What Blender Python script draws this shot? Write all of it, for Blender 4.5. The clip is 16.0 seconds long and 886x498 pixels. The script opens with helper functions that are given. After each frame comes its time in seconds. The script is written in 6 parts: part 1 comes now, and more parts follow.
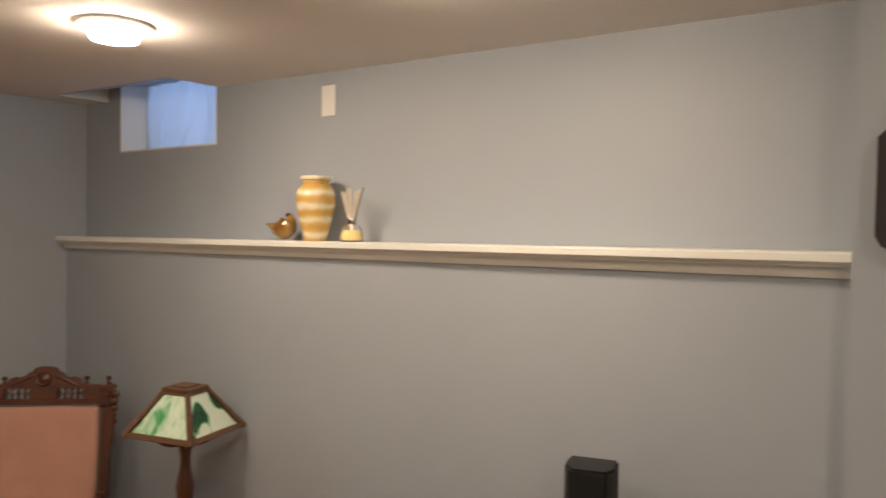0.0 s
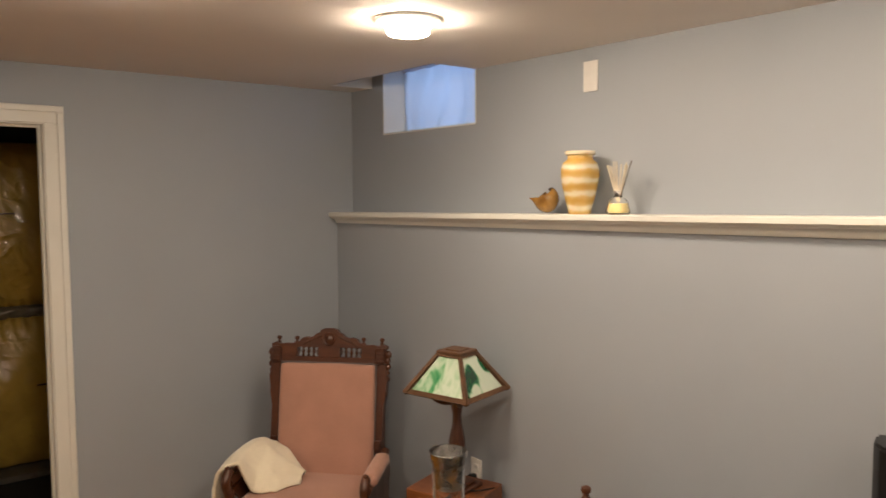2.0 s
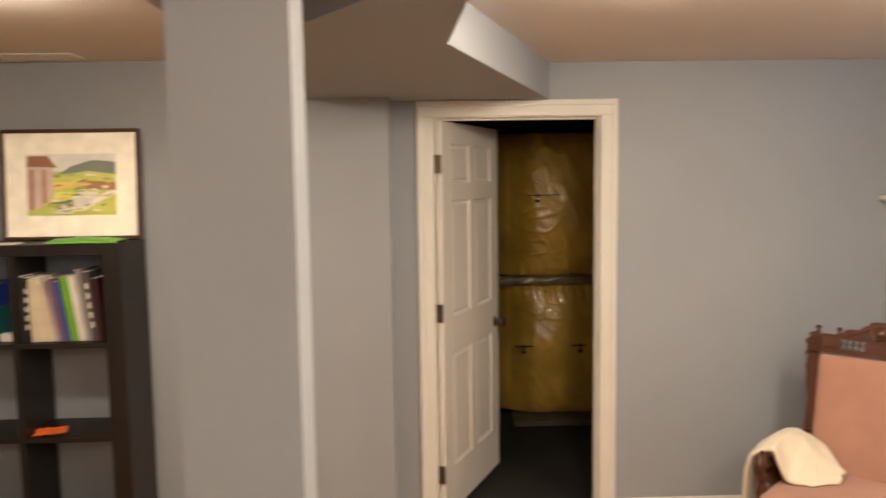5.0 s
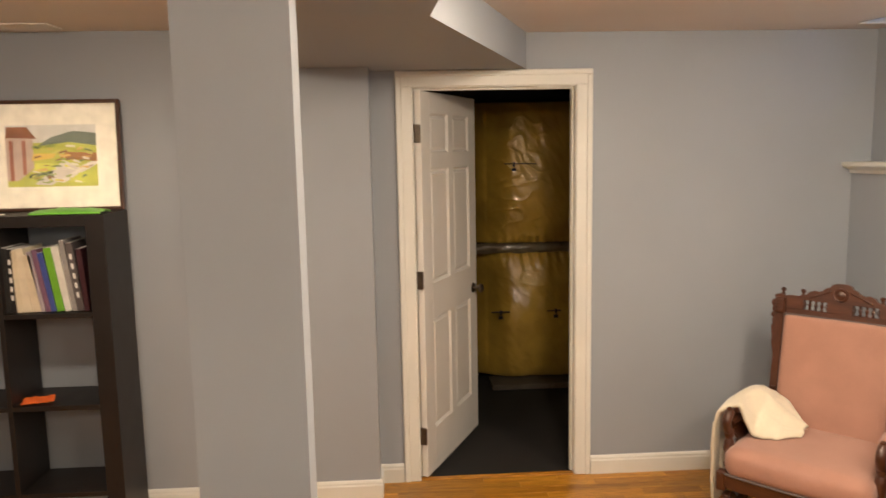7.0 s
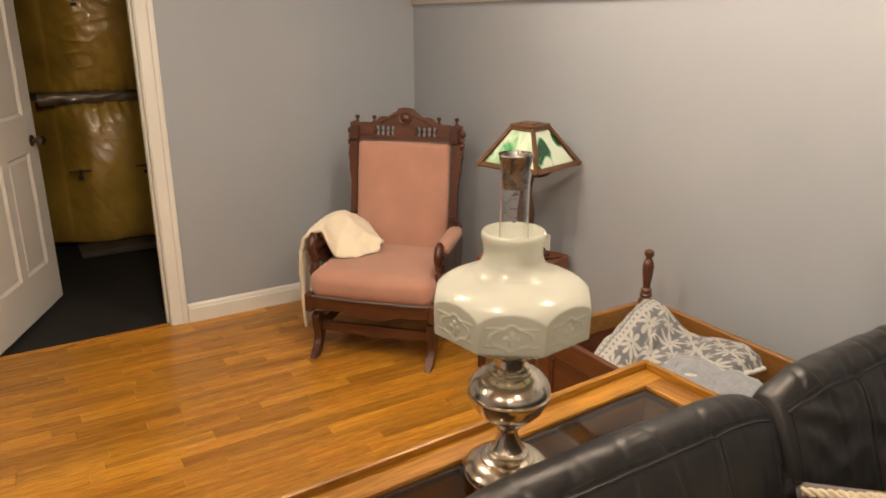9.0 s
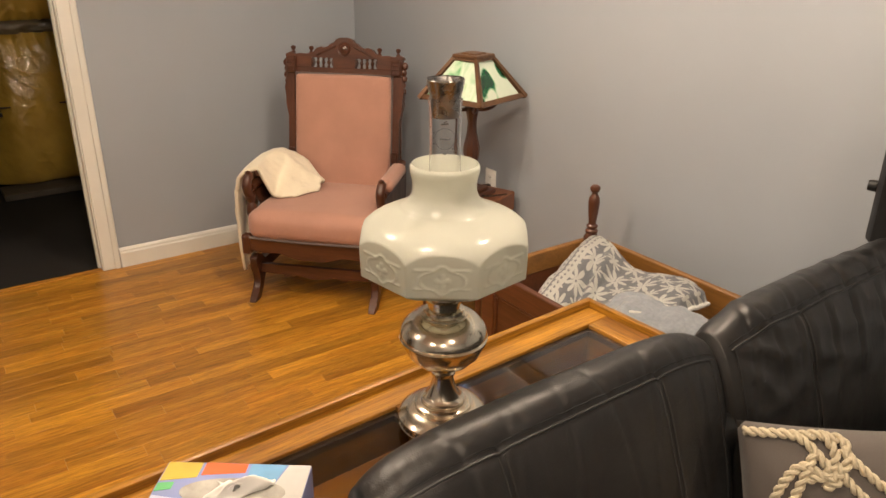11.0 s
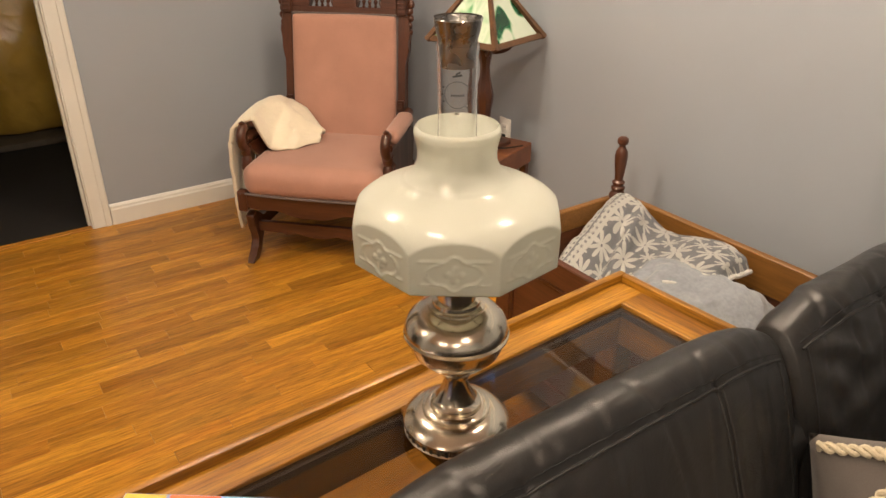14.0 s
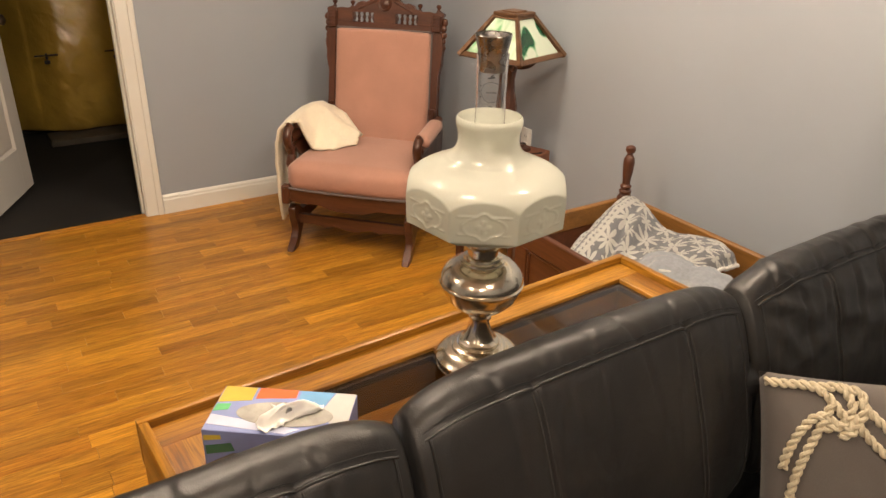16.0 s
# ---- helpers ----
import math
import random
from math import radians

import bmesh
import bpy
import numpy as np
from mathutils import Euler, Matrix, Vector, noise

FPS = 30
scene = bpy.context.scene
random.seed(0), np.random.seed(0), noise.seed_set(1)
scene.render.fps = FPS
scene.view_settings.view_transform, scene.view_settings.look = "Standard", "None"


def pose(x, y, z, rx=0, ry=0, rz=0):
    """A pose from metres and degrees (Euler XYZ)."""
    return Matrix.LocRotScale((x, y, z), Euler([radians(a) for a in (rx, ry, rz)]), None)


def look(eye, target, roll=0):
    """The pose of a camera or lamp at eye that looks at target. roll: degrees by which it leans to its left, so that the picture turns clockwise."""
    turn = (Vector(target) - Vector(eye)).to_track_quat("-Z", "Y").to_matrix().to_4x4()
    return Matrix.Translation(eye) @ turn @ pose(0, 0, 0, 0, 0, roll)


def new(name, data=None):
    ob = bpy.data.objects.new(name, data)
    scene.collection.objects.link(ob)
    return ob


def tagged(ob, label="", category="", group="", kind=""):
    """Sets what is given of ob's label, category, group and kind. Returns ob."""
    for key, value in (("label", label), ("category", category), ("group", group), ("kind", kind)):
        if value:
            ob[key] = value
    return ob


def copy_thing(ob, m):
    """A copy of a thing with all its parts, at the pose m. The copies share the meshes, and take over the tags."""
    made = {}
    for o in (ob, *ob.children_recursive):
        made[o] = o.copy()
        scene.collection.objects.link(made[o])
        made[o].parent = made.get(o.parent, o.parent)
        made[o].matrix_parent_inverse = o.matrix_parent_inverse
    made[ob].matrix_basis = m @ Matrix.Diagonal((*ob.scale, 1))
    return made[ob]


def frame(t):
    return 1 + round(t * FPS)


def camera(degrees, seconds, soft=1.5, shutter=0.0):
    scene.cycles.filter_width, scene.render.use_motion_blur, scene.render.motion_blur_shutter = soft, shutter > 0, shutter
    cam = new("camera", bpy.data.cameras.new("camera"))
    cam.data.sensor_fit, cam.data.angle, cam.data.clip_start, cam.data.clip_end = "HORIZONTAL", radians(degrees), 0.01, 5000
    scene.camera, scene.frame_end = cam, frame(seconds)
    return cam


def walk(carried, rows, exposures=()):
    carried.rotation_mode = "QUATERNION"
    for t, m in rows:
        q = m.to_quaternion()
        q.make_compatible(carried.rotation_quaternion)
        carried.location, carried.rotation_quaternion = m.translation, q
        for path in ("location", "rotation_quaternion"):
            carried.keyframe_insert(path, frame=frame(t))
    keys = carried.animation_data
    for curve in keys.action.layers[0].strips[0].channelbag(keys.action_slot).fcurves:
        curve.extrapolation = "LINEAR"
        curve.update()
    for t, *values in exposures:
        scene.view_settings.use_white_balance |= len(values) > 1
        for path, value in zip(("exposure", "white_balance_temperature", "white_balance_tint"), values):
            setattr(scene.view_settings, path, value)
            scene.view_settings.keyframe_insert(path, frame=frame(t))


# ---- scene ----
cam = camera(61.5, 16.0, 1.5, 0.4)
PATH = [
    (0, (3.728, -1.907, 1.71), (2.517, -0.317, 1.647), 1.0),
    (0.5, (3.684, -1.948, 1.714), (2.31, -0.498, 1.612), -0.2),
    (1, (3.653, -2.006, 1.715), (2.197, -0.641, 1.589), -0.8),
    (1.5, (3.648, -2.064, 1.716), (2.124, -0.776, 1.581), -0.6),
    (2, (3.638, -2.128, 1.719), (2.049, -0.922, 1.574), -0.2),
    (2.5, (3.568, -2.141, 1.728), (1.889, -1.062, 1.601), 0.2),
    (3, (3.525, -2.156, 1.733), (1.759, -1.223, 1.626), 0.2),
    (3.5, (3.511, -2.157, 1.74), (1.662, -1.405, 1.628), 0.0),
    (4, (3.531, -2.201, 1.728), (1.604, -1.679, 1.596), 0.3),
    (4.5, (3.582, -2.296, 1.736), (1.611, -1.998, 1.573), -0.4),
    (5, (3.648, -2.399, 1.732), (1.657, -2.354, 1.546), -0.8),
    (5.2, (3.682, -2.437, 1.733), (1.691, -2.491, 1.543), -0.9),
    (7.3, (3.727, -2.427, 1.734), (1.764, -2.217, 1.419), -1.1),
    (7.5, (3.723, -2.365, 1.686), (1.794, -1.969, 1.339), -1.1),
    (8, (3.726, -2.277, 1.633), (1.916, -1.534, 1.218), -0.4),
    (8.5, (3.728, -2.222, 1.584), (2.03, -1.304, 1.061), -0.2),
    (9, (3.727, -2.18, 1.546), (2.101, -1.191, 0.931), -0.1),
    (9.5, (3.722, -2.172, 1.536), (2.151, -1.133, 0.864), 0.2),
    (10, (3.723, -2.153, 1.525), (2.177, -1.094, 0.827), 0.3),
    (12.5, (3.507, -1.995, 1.494), (2.035, -0.963, 0.619), 0.1),
    (13, (3.472, -1.971, 1.487), (2.001, -0.953, 0.592), -0.1),
    (13.5, (3.468, -1.963, 1.478), (1.995, -0.955, 0.575), -0.4),
    (14, (3.477, -1.961, 1.468), (2.004, -0.956, 0.562), -0.2),
    (14.5, (3.544, -2.004, 1.491), (2.067, -1.001, 0.589), -0.1),
    (15, (3.639, -2.079, 1.497), (2.147, -1.074, 0.623), 0.6),
    (15.5, (3.703, -2.132, 1.499), (2.185, -1.149, 0.644), 1.1),
    (16, (3.717, -2.153, 1.515), (2.202, -1.175, 0.65), 1.4),
]
EXPOSURES = [(0, -0.42), (1, -0.33), (2, -0.25), (3, -0.10), (3.5, 0.02), (4, 0.20), (5, 0.53), (7.5, 0.56), (8, 0.34), (9, 0.40), (14, 0.43), (16, 0.53)]
walk(cam, [(t, look(eye, target, roll)) for t, eye, target, roll in PATH],
     exposures=EXPOSURES)

# ---- world and lamps ----
world = bpy.data.worlds.new("world")
scene.world = world
world.use_nodes = True
bg = world.node_tree.nodes["Background"]
sky = world.node_tree.nodes.new("ShaderNodeTexSky")
sky.sky_type, sky.sun_disc, sky.sun_elevation, sky.sun_rotation = "NISHITA", False, radians(20), radians(200)
world.node_tree.links.new(sky.outputs[0], bg.inputs[0])
bg.inputs[1].default_value = 0.10
scene.view_settings.exposure = 0.0
LAMP = 208.0          # strength of the ceiling diffusers
LAMP_COLOUR = (1.0, 0.80, 0.60)

daylight = bpy.data.lights.new("window_daylight", "AREA")
daylight.shape, daylight.size, daylight.size_y = "RECTANGLE", 0.74, 0.30
daylight.energy, daylight.color = 1.6, (0.38, 0.58, 1.0)
day = new("window_daylight", daylight)
day.matrix_world = look((0.70, 0.40, 2.26), (0.70, 0.0, 2.12))

# ---- materials ----
def nodes_of(name):
    m = bpy.data.materials.new(name)
    m.use_nodes = True
    nt = m.node_tree
    return m, nt, nt.nodes["Principled BSDF"]


def add(nt, kind, **inputs):
    n = nt.nodes.new(kind)
    for k, v in inputs.items():
        n.inputs[k.replace("_", " ")].default_value = v
    return n


def ramp(nt, fac, stops):
    r = nt.nodes.new("ShaderNodeValToRGB")
    els = r.color_ramp.elements
    while len(els) < len(stops):
        els.new(0.5)
    for e, (p, c) in zip(els, stops):
        e.position, e.color = p, (*c, 1)
    nt.links.new(fac, r.inputs[0])
    return r


def shade(c, k):
    return tuple(min(1, v * k) for v in c)


def plain(name, colour, rough=0.5, metal=0.0, scale=8.0, vary=0.12, bump=0.15, fine=120.0, coat=0.0, coords="Object"):
    """A surface with broad and fine variation of tone and a fine relief."""
    m, nt, p = nodes_of(name)
    tc = nt.nodes.new("ShaderNodeTexCoord")
    n1 = add(nt, "ShaderNodeTexNoise", Scale=scale, Detail=4.0)
    n2 = add(nt, "ShaderNodeTexNoise", Scale=fine, Detail=3.0)
    for n in (n1, n2):
        nt.links.new(tc.outputs[coords], n.inputs["Vector"])
    r = ramp(nt, n1.outputs["Fac"], [(0.3, shade(colour, 1 - vary)), (0.7, shade(colour, 1 + vary))])
    nt.links.new(r.outputs[0], p.inputs["Base Color"])
    rr = nt.nodes.new("ShaderNodeMapRange")
    rr.inputs["To Min"].default_value, rr.inputs["To Max"].default_value = max(0.02, rough - 0.08), min(1, rough + 0.08)
    nt.links.new(n1.outputs["Fac"], rr.inputs["Value"])
    nt.links.new(rr.outputs[0], p.inputs["Roughness"])
    p.inputs["Metallic"].default_value, p.inputs["Coat Weight"].default_value = metal, coat
    if bump:
        b = add(nt, "ShaderNodeBump", Strength=bump, Distance=0.002)
        nt.links.new(n2.outputs["Fac"], b.inputs["Height"])
        nt.links.new(b.outputs[0], p.inputs["Normal"])
    return m


def wood(name, dark, light, axis=1, scale=9.0, rough=0.4, coat=0.2, vary=0.0, stretch=0.06, grain=0.68):
    """Wood with its grain along one local axis; pieces differ by object."""
    m, nt, p = nodes_of(name)
    tc = nt.nodes.new("ShaderNodeTexCoord")
    info = nt.nodes.new("ShaderNodeObjectInfo")
    mp = nt.nodes.new("ShaderNodeMapping")
    sc = [1.0, 1.0, 1.0]
    sc[axis] = stretch
    mp.inputs["Scale"].default_value = sc
    off = nt.nodes.new("ShaderNodeVectorMath")
    off.operation = "SCALE"
    off.inputs[0].default_value = (13.0, 7.0, 5.0)
    nt.links.new(info.outputs["Random"], off.inputs["Scale"])
    ad = nt.nodes.new("ShaderNodeVectorMath")
    nt.links.new(tc.outputs["Object"], ad.inputs[0])
    nt.links.new(off.outputs[0], ad.inputs[1])
    nt.links.new(ad.outputs[0], mp.inputs["Vector"])
    big = add(nt, "ShaderNodeTexNoise", Scale=scale, Detail=5.0, Roughness=0.6, Distortion=0.6)
    fine = add(nt, "ShaderNodeTexNoise", Scale=scale * 12, Detail=4.0, Roughness=0.6)
    for n in (big, fine):
        nt.links.new(mp.outputs[0], n.inputs["Vector"])
    mid = tuple((a + b) / 2 for a, b in zip(dark, light))
    r = ramp(nt, big.outputs["Fac"], [(0.30, dark), (0.52, mid), (0.70, light)])
    r2 = ramp(nt, fine.outputs["Fac"], [(0.36, (grain * 1.05, grain, grain * 0.90)), (0.58, (1, 1, 1))])
    mx = nt.nodes.new("ShaderNodeMix")
    mx.data_type, mx.blend_type = "RGBA", "MULTIPLY"
    mx.inputs[0].default_value = 0.8
    nt.links.new(r.outputs[0], mx.inputs[6])
    nt.links.new(r2.outputs[0], mx.inputs[7])
    out = mx.outputs[2]
    if vary:
        hs = nt.nodes.new("ShaderNodeHueSaturation")
        mr = nt.nodes.new("ShaderNodeMapRange")
        mr.inputs["To Min"].default_value, mr.inputs["To Max"].default_value = 1 - vary, 1 + vary
        nt.links.new(info.outputs["Random"], mr.inputs["Value"])
        nt.links.new(mr.outputs[0], hs.inputs["Value"])
        nt.links.new(out, hs.inputs["Color"])
        out = hs.outputs[0]
    nt.links.new(out, p.inputs["Base Color"])
    rr = nt.nodes.new("ShaderNodeMapRange")
    rr.inputs["To Min"].default_value, rr.inputs["To Max"].default_value = rough + 0.08, max(0.05, rough - 0.08)
    nt.links.new(big.outputs["Fac"], rr.inputs["Value"])
    nt.links.new(rr.outputs[0], p.inputs["Roughness"])
    p.inputs["Coat Weight"].default_value, p.inputs["Coat Roughness"].default_value = coat, 0.25
    b = add(nt, "ShaderNodeBump", Strength=0.12, Distance=0.001)
    nt.links.new(fine.outputs["Fac"], b.inputs["Height"])
    nt.links.new(b.outputs[0], p.inputs["Normal"])
    return m


def glass(name, tint=(1, 1, 1), rough=0.02, ior=1.45):
    m, nt, p = nodes_of(name)
    p.inputs["Base Color"].default_value = (*tint, 1)
    p.inputs["Roughness"].default_value, p.inputs["IOR"].default_value = rough, ior
    p.inputs["Transmission Weight"].default_value = 1.0
    return m


def fabric(name, colour, weave=900.0, rough=0.9, vary=0.08, bump=0.4, sheen=0.3):
    m, nt, p = nodes_of(name)
    tc = nt.nodes.new("ShaderNodeTexCoord")
    n1 = add(nt, "ShaderNodeTexNoise", Scale=6.0, Detail=5.0)
    n2 = add(nt, "ShaderNodeTexNoise", Scale=weave, Detail=2.0)
    for n in (n1, n2):
        nt.links.new(tc.outputs["Object"], n.inputs["Vector"])
    r = ramp(nt, n1.outputs["Fac"], [(0.3, shade(colour, 1 - vary)), (0.7, shade(colour, 1 + vary))])
    r2 = ramp(nt, n2.outputs["Fac"], [(0.3, (0.8, 0.8, 0.8)), (0.7, (1, 1, 1))])
    mx = nt.nodes.new("ShaderNodeMix")
    mx.data_type, mx.blend_type = "RGBA", "MULTIPLY"
    mx.inputs[0].default_value = 1.0
    nt.links.new(r.outputs[0], mx.inputs[6])
    nt.links.new(r2.outputs[0], mx.inputs[7])
    nt.links.new(mx.outputs[2], p.inputs["Base Color"])
    p.inputs["Roughness"].default_value, p.inputs["Sheen Weight"].default_value = rough, sheen
    b = add(nt, "ShaderNodeBump", Strength=bump, Distance=0.001)
    nt.links.new(n2.outputs["Fac"], b.inputs["Height"])
    nt.links.new(b.outputs[0], p.inputs["Normal"])
    return m


def leather(name):
    m, nt, p = nodes_of(name)
    tc = nt.nodes.new("ShaderNodeTexCoord")
    v = add(nt, "ShaderNodeTexVoronoi", Scale=420.0)
    n1 = add(nt, "ShaderNodeTexNoise", Scale=7.0, Detail=6.0, Roughness=0.6)
    n3 = add(nt, "ShaderNodeTexNoise", Scale=11.0, Detail=3.0, Roughness=0.5, Distortion=1.5)
    for n in (v, n1, n3):
        nt.links.new(tc.outputs["Object"], n.inputs["Vector"])
    r = ramp(nt, n1.outputs["Fac"], [(0.3, (0.009, 0.0088, 0.0090)), (0.7, (0.018, 0.0175, 0.0173))])
    nt.links.new(r.outputs[0], p.inputs["Base Color"])
    rr = nt.nodes.new("ShaderNodeMapRange")
    rr.inputs["To Min"].default_value, rr.inputs["To Max"].default_value = 0.33, 0.45
    nt.links.new(n1.outputs["Fac"], rr.inputs["Value"])
    nt.links.new(rr.outputs[0], p.inputs["Roughness"])
    p.inputs["Specular IOR Level"].default_value = 0.55
    b1 = add(nt, "ShaderNodeBump", Strength=0.20, Distance=0.012)
    nt.links.new(n3.outputs["Fac"], b1.inputs["Height"])
    b2 = add(nt, "ShaderNodeBump", Strength=0.25, Distance=0.0008)
    nt.links.new(v.outputs["Distance"], b2.inputs["Height"])
    nt.links.new(b1.outputs[0], b2.inputs["Normal"])
    nt.links.new(b2.outputs[0], p.inputs["Normal"])
    return m


def glow(name, colour, strength):
    m, nt, p = nodes_of(name)
    p.inputs["Base Color"].default_value = (0.9, 0.88, 0.84, 1)
    p.inputs["Emission Color"].default_value = (*colour, 1)
    p.inputs["Emission Strength"].default_value = strength
    return m


WALL = plain("wall_paint", (0.340, 0.375, 0.420), 0.55, scale=1.6, vary=0.035, bump=0.10, fine=420, coords="Object")
CEIL = plain("ceiling_paint", (0.73, 0.69, 0.66), 0.8, scale=1.2, vary=0.04, bump=0.2, fine=260)
TRIM = plain("trim_paint", (0.75, 0.755, 0.71), 0.35, scale=5, vary=0.03, bump=0.05, fine=80)
DOORP = plain("door_paint", (0.74, 0.73, 0.70), 0.4, scale=4, vary=0.03, bump=0.10, fine=200)
# these two dark colours stand in for the utility room's shade
SHADEF = plain("shaded_basement_floor", (0.009, 0.0085, 0.0085), 0.85, scale=5, vary=0.3, bump=0.4, fine=60)
SHADEW = plain("shaded_basement_wall", (0.05, 0.045, 0.04), 0.9, scale=4, vary=0.3, bump=0.4, fine=60)
FLOOR = wood("floor_oak", (0.36, 0.132, 0.009), (0.68, 0.335, 0.036), 1, 20.0, 0.34, 0.06, 0.22, 0.050, 0.38)
OAK = wood("table_oak", (0.20, 0.072, 0.004), (0.50, 0.235, 0.020), 1, 26.0, 0.36, 0.10, 0.10, 0.04, 0.36)
OAKX = wood("table_oak_cross", (0.20, 0.072, 0.004), (0.50, 0.235, 0.020), 0, 26.0, 0.36, 0.10, 0.10, 0.04, 0.36)
CHESTW = wood("chest_wood", (0.18, 0.078, 0.015), (0.31, 0.145, 0.032), 0, 12.0, 0.42, 0.15, 0.08, 0.06)
PANELW = wood("chest_panel_wood", (0.085, 0.026, 0.010), (0.15, 0.052, 0.020), 0, 12.0, 0.42, 0.15, 0.08, 0.06)
WALNUT = wood("walnut", (0.050, 0.016, 0.008), (0.115, 0.040, 0.018), 2, 16.0, 0.34, 0.3, 0.05, 0.10)
WALNUTX = wood("walnut_cross", (0.050, 0.016, 0.008), (0.115, 0.040, 0.018), 0, 16.0, 0.34, 0.3, 0.05, 0.10)
REDWOOD = wood("stand_wood", (0.16, 0.052, 0.018), (0.27, 0.095, 0.034), 0, 12.0, 0.4, 0.2, 0.05, 0.07)
LAMPW = wood("lamp_frame_wood", (0.085, 0.040, 0.018), (0.16, 0.080, 0.036), 0, 14.0, 0.45, 0.1, 0.05, 0.10)
BLACKW = plain("black_brown_laminate", (0.013, 0.010, 0.009), 0.45, scale=9, vary=0.2, bump=0.1, fine=150)
PINK = fabric("pink_upholstery", (0.475, 0.252, 0.188), 700)
BRAID = fabric("grey_braid", (0.13, 0.105, 0.10), 900)
CREAM = fabric("cream_fleece", (0.90, 0.82, 0.64), 420, 0.95, 0.04, 0.8, 0.5)
LEATHER = leather("black_leather")
THREAD = plain("black_thread", (0.030, 0.029, 0.028), 0.6, scale=60, vary=0.2, bump=0.4, fine=600)
NICKEL = plain("nickel", (0.70, 0.64, 0.53), 0.19, 1.0, 20, 0.06, 0.03, 200)
STEEL = plain("brushed_steel", (0.36, 0.35, 0.34), 0.27, 1.0, 30, 0.12, 0.05, 300)
BRASS = plain("dull_brass", (0.16, 0.13, 0.10), 0.4, 1.0, 30, 0.15, 0.1, 200)
MILK, nt, p = nodes_of("milk_glass")
tc = nt.nodes.new("ShaderNodeTexCoord")
n1 = add(nt, "ShaderNodeTexNoise", Scale=9.0, Detail=3.0)
nt.links.new(tc.outputs["Object"], n1.inputs["Vector"])
r = ramp(nt, n1.outputs["Fac"], [(0.3, (0.56, 0.575, 0.515)), (0.7, (0.615, 0.63, 0.57))])
nt.links.new(r.outputs[0], p.inputs["Base Color"])
p.inputs["Roughness"].default_value, p.inputs["Specular IOR Level"].default_value = 0.17, 0.30
tr = nt.nodes.new("ShaderNodeBsdfTranslucent")
tr.inputs[0].default_value = (0.80, 0.81, 0.73, 1)
ms = nt.nodes.new("ShaderNodeMixShader")
ms.inputs[0].default_value = 0.38
nt.links.new(p.outputs[0], ms.inputs[1])
nt.links.new(tr.outputs[0], ms.inputs[2])
nt.links.new(ms.outputs[0], nt.nodes["Material Output"].inputs[0])
CLEAR = glass("clear_glass")
SMOKED = glass("smoked_glass", (0.42, 0.38, 0.33), 0.02)
PLASTIC = plain("white_plastic", (0.76, 0.75, 0.72), 0.4, scale=20, vary=0.03, bump=0.03)
BLACKP = plain("black_plastic", (0.006, 0.006, 0.0065), 0.48, scale=20, vary=0.2, bump=0.12, fine=300)
GRILLE = fabric("speaker_cloth", (0.005, 0.005, 0.0055), 1200, 0.9, 0.1, 0.5, 0.0)
PAPERW = plain("white_paper", (0.80, 0.79, 0.76), 0.7, scale=20, vary=0.04, bump=0.05)
GLOW = glow("lamp_diffuser", LAMP_COLOUR, LAMP)


def flat(name, c, rough=0.6):
    return plain(name, c, rough, scale=18, vary=0.10, bump=0.06, fine=250)


# ---- mesh helpers ----
def bm_new():
    return bmesh.new()


def box(bm, x0, x1, y0, y1, z0, z1, bevel=0.0, m=None, seg=1):
    c = bmesh.ops.create_cube(bm, size=1.0)["verts"]
    bmesh.ops.scale(bm, vec=(x1 - x0, y1 - y0, z1 - z0), verts=c)
    bmesh.ops.translate(bm, vec=((x0 + x1) / 2, (y0 + y1) / 2, (z0 + z1) / 2), verts=c)
    if bevel:
        es = list({e for v in c for e in v.link_edges})
        r = bmesh.ops.bevel(bm, geom=es, offset=bevel, segments=seg, affect="EDGES", profile=0.5)
        c = list({v for f in r["faces"] for v in f.verts} | {v for v in c if v.is_valid})
    if m is not None:
        bmesh.ops.transform(bm, matrix=m, verts=c)
    return c


def finish(bm, smooth=True, angle=35):
    bmesh.ops.recalc_face_normals(bm, faces=bm.faces)
    for f in bm.faces:
        f.smooth = smooth
    if smooth:
        lim = radians(angle)
        for e in bm.edges:
            if len(e.link_faces) == 2 and e.calc_face_angle(0) > lim:
                e.smooth = False
    me = bpy.data.meshes.new("mesh")
    bm.to_mesh(me)
    bm.free()
    return me


def part(name, bm, material, parent=None, label="", smooth=True, m=None, angle=35):
    me = finish(bm, smooth, angle)
    me.name = name
    me.materials.append(material)
    ob = new(name, me)
    ob.parent = parent
    if m is not None:
        ob.matrix_basis = m
    if label:
        ob["label"] = label
    return ob


def thing(name, label, category, m=None, group=""):
    e = new(name)
    e.empty_display_size = 0.05
    if m is not None:
        e.matrix_basis = m
    return tagged(e, label, category, group)


def setting(name, bm, material, label, category, smooth=False):
    return tagged(part(name, bm, material, None, "", smooth), label, category, "", "structure")


def loft(bm, rings, close=True, caps=True):
    """Skin over rings of points."""
    vs = [[bm.verts.new(p) for p in r] for r in rings]
    n = len(rings[0])
    for a, b in zip(vs, vs[1:]):
        for i in range(n if close else n - 1):
            j = (i + 1) % n
            bm.faces.new((a[i], a[j], b[j], b[i]))
    if caps and close:
        for r in (vs[0], vs[-1]):
            try:
                bm.faces.new(r)
            except ValueError:
                pass
    return vs


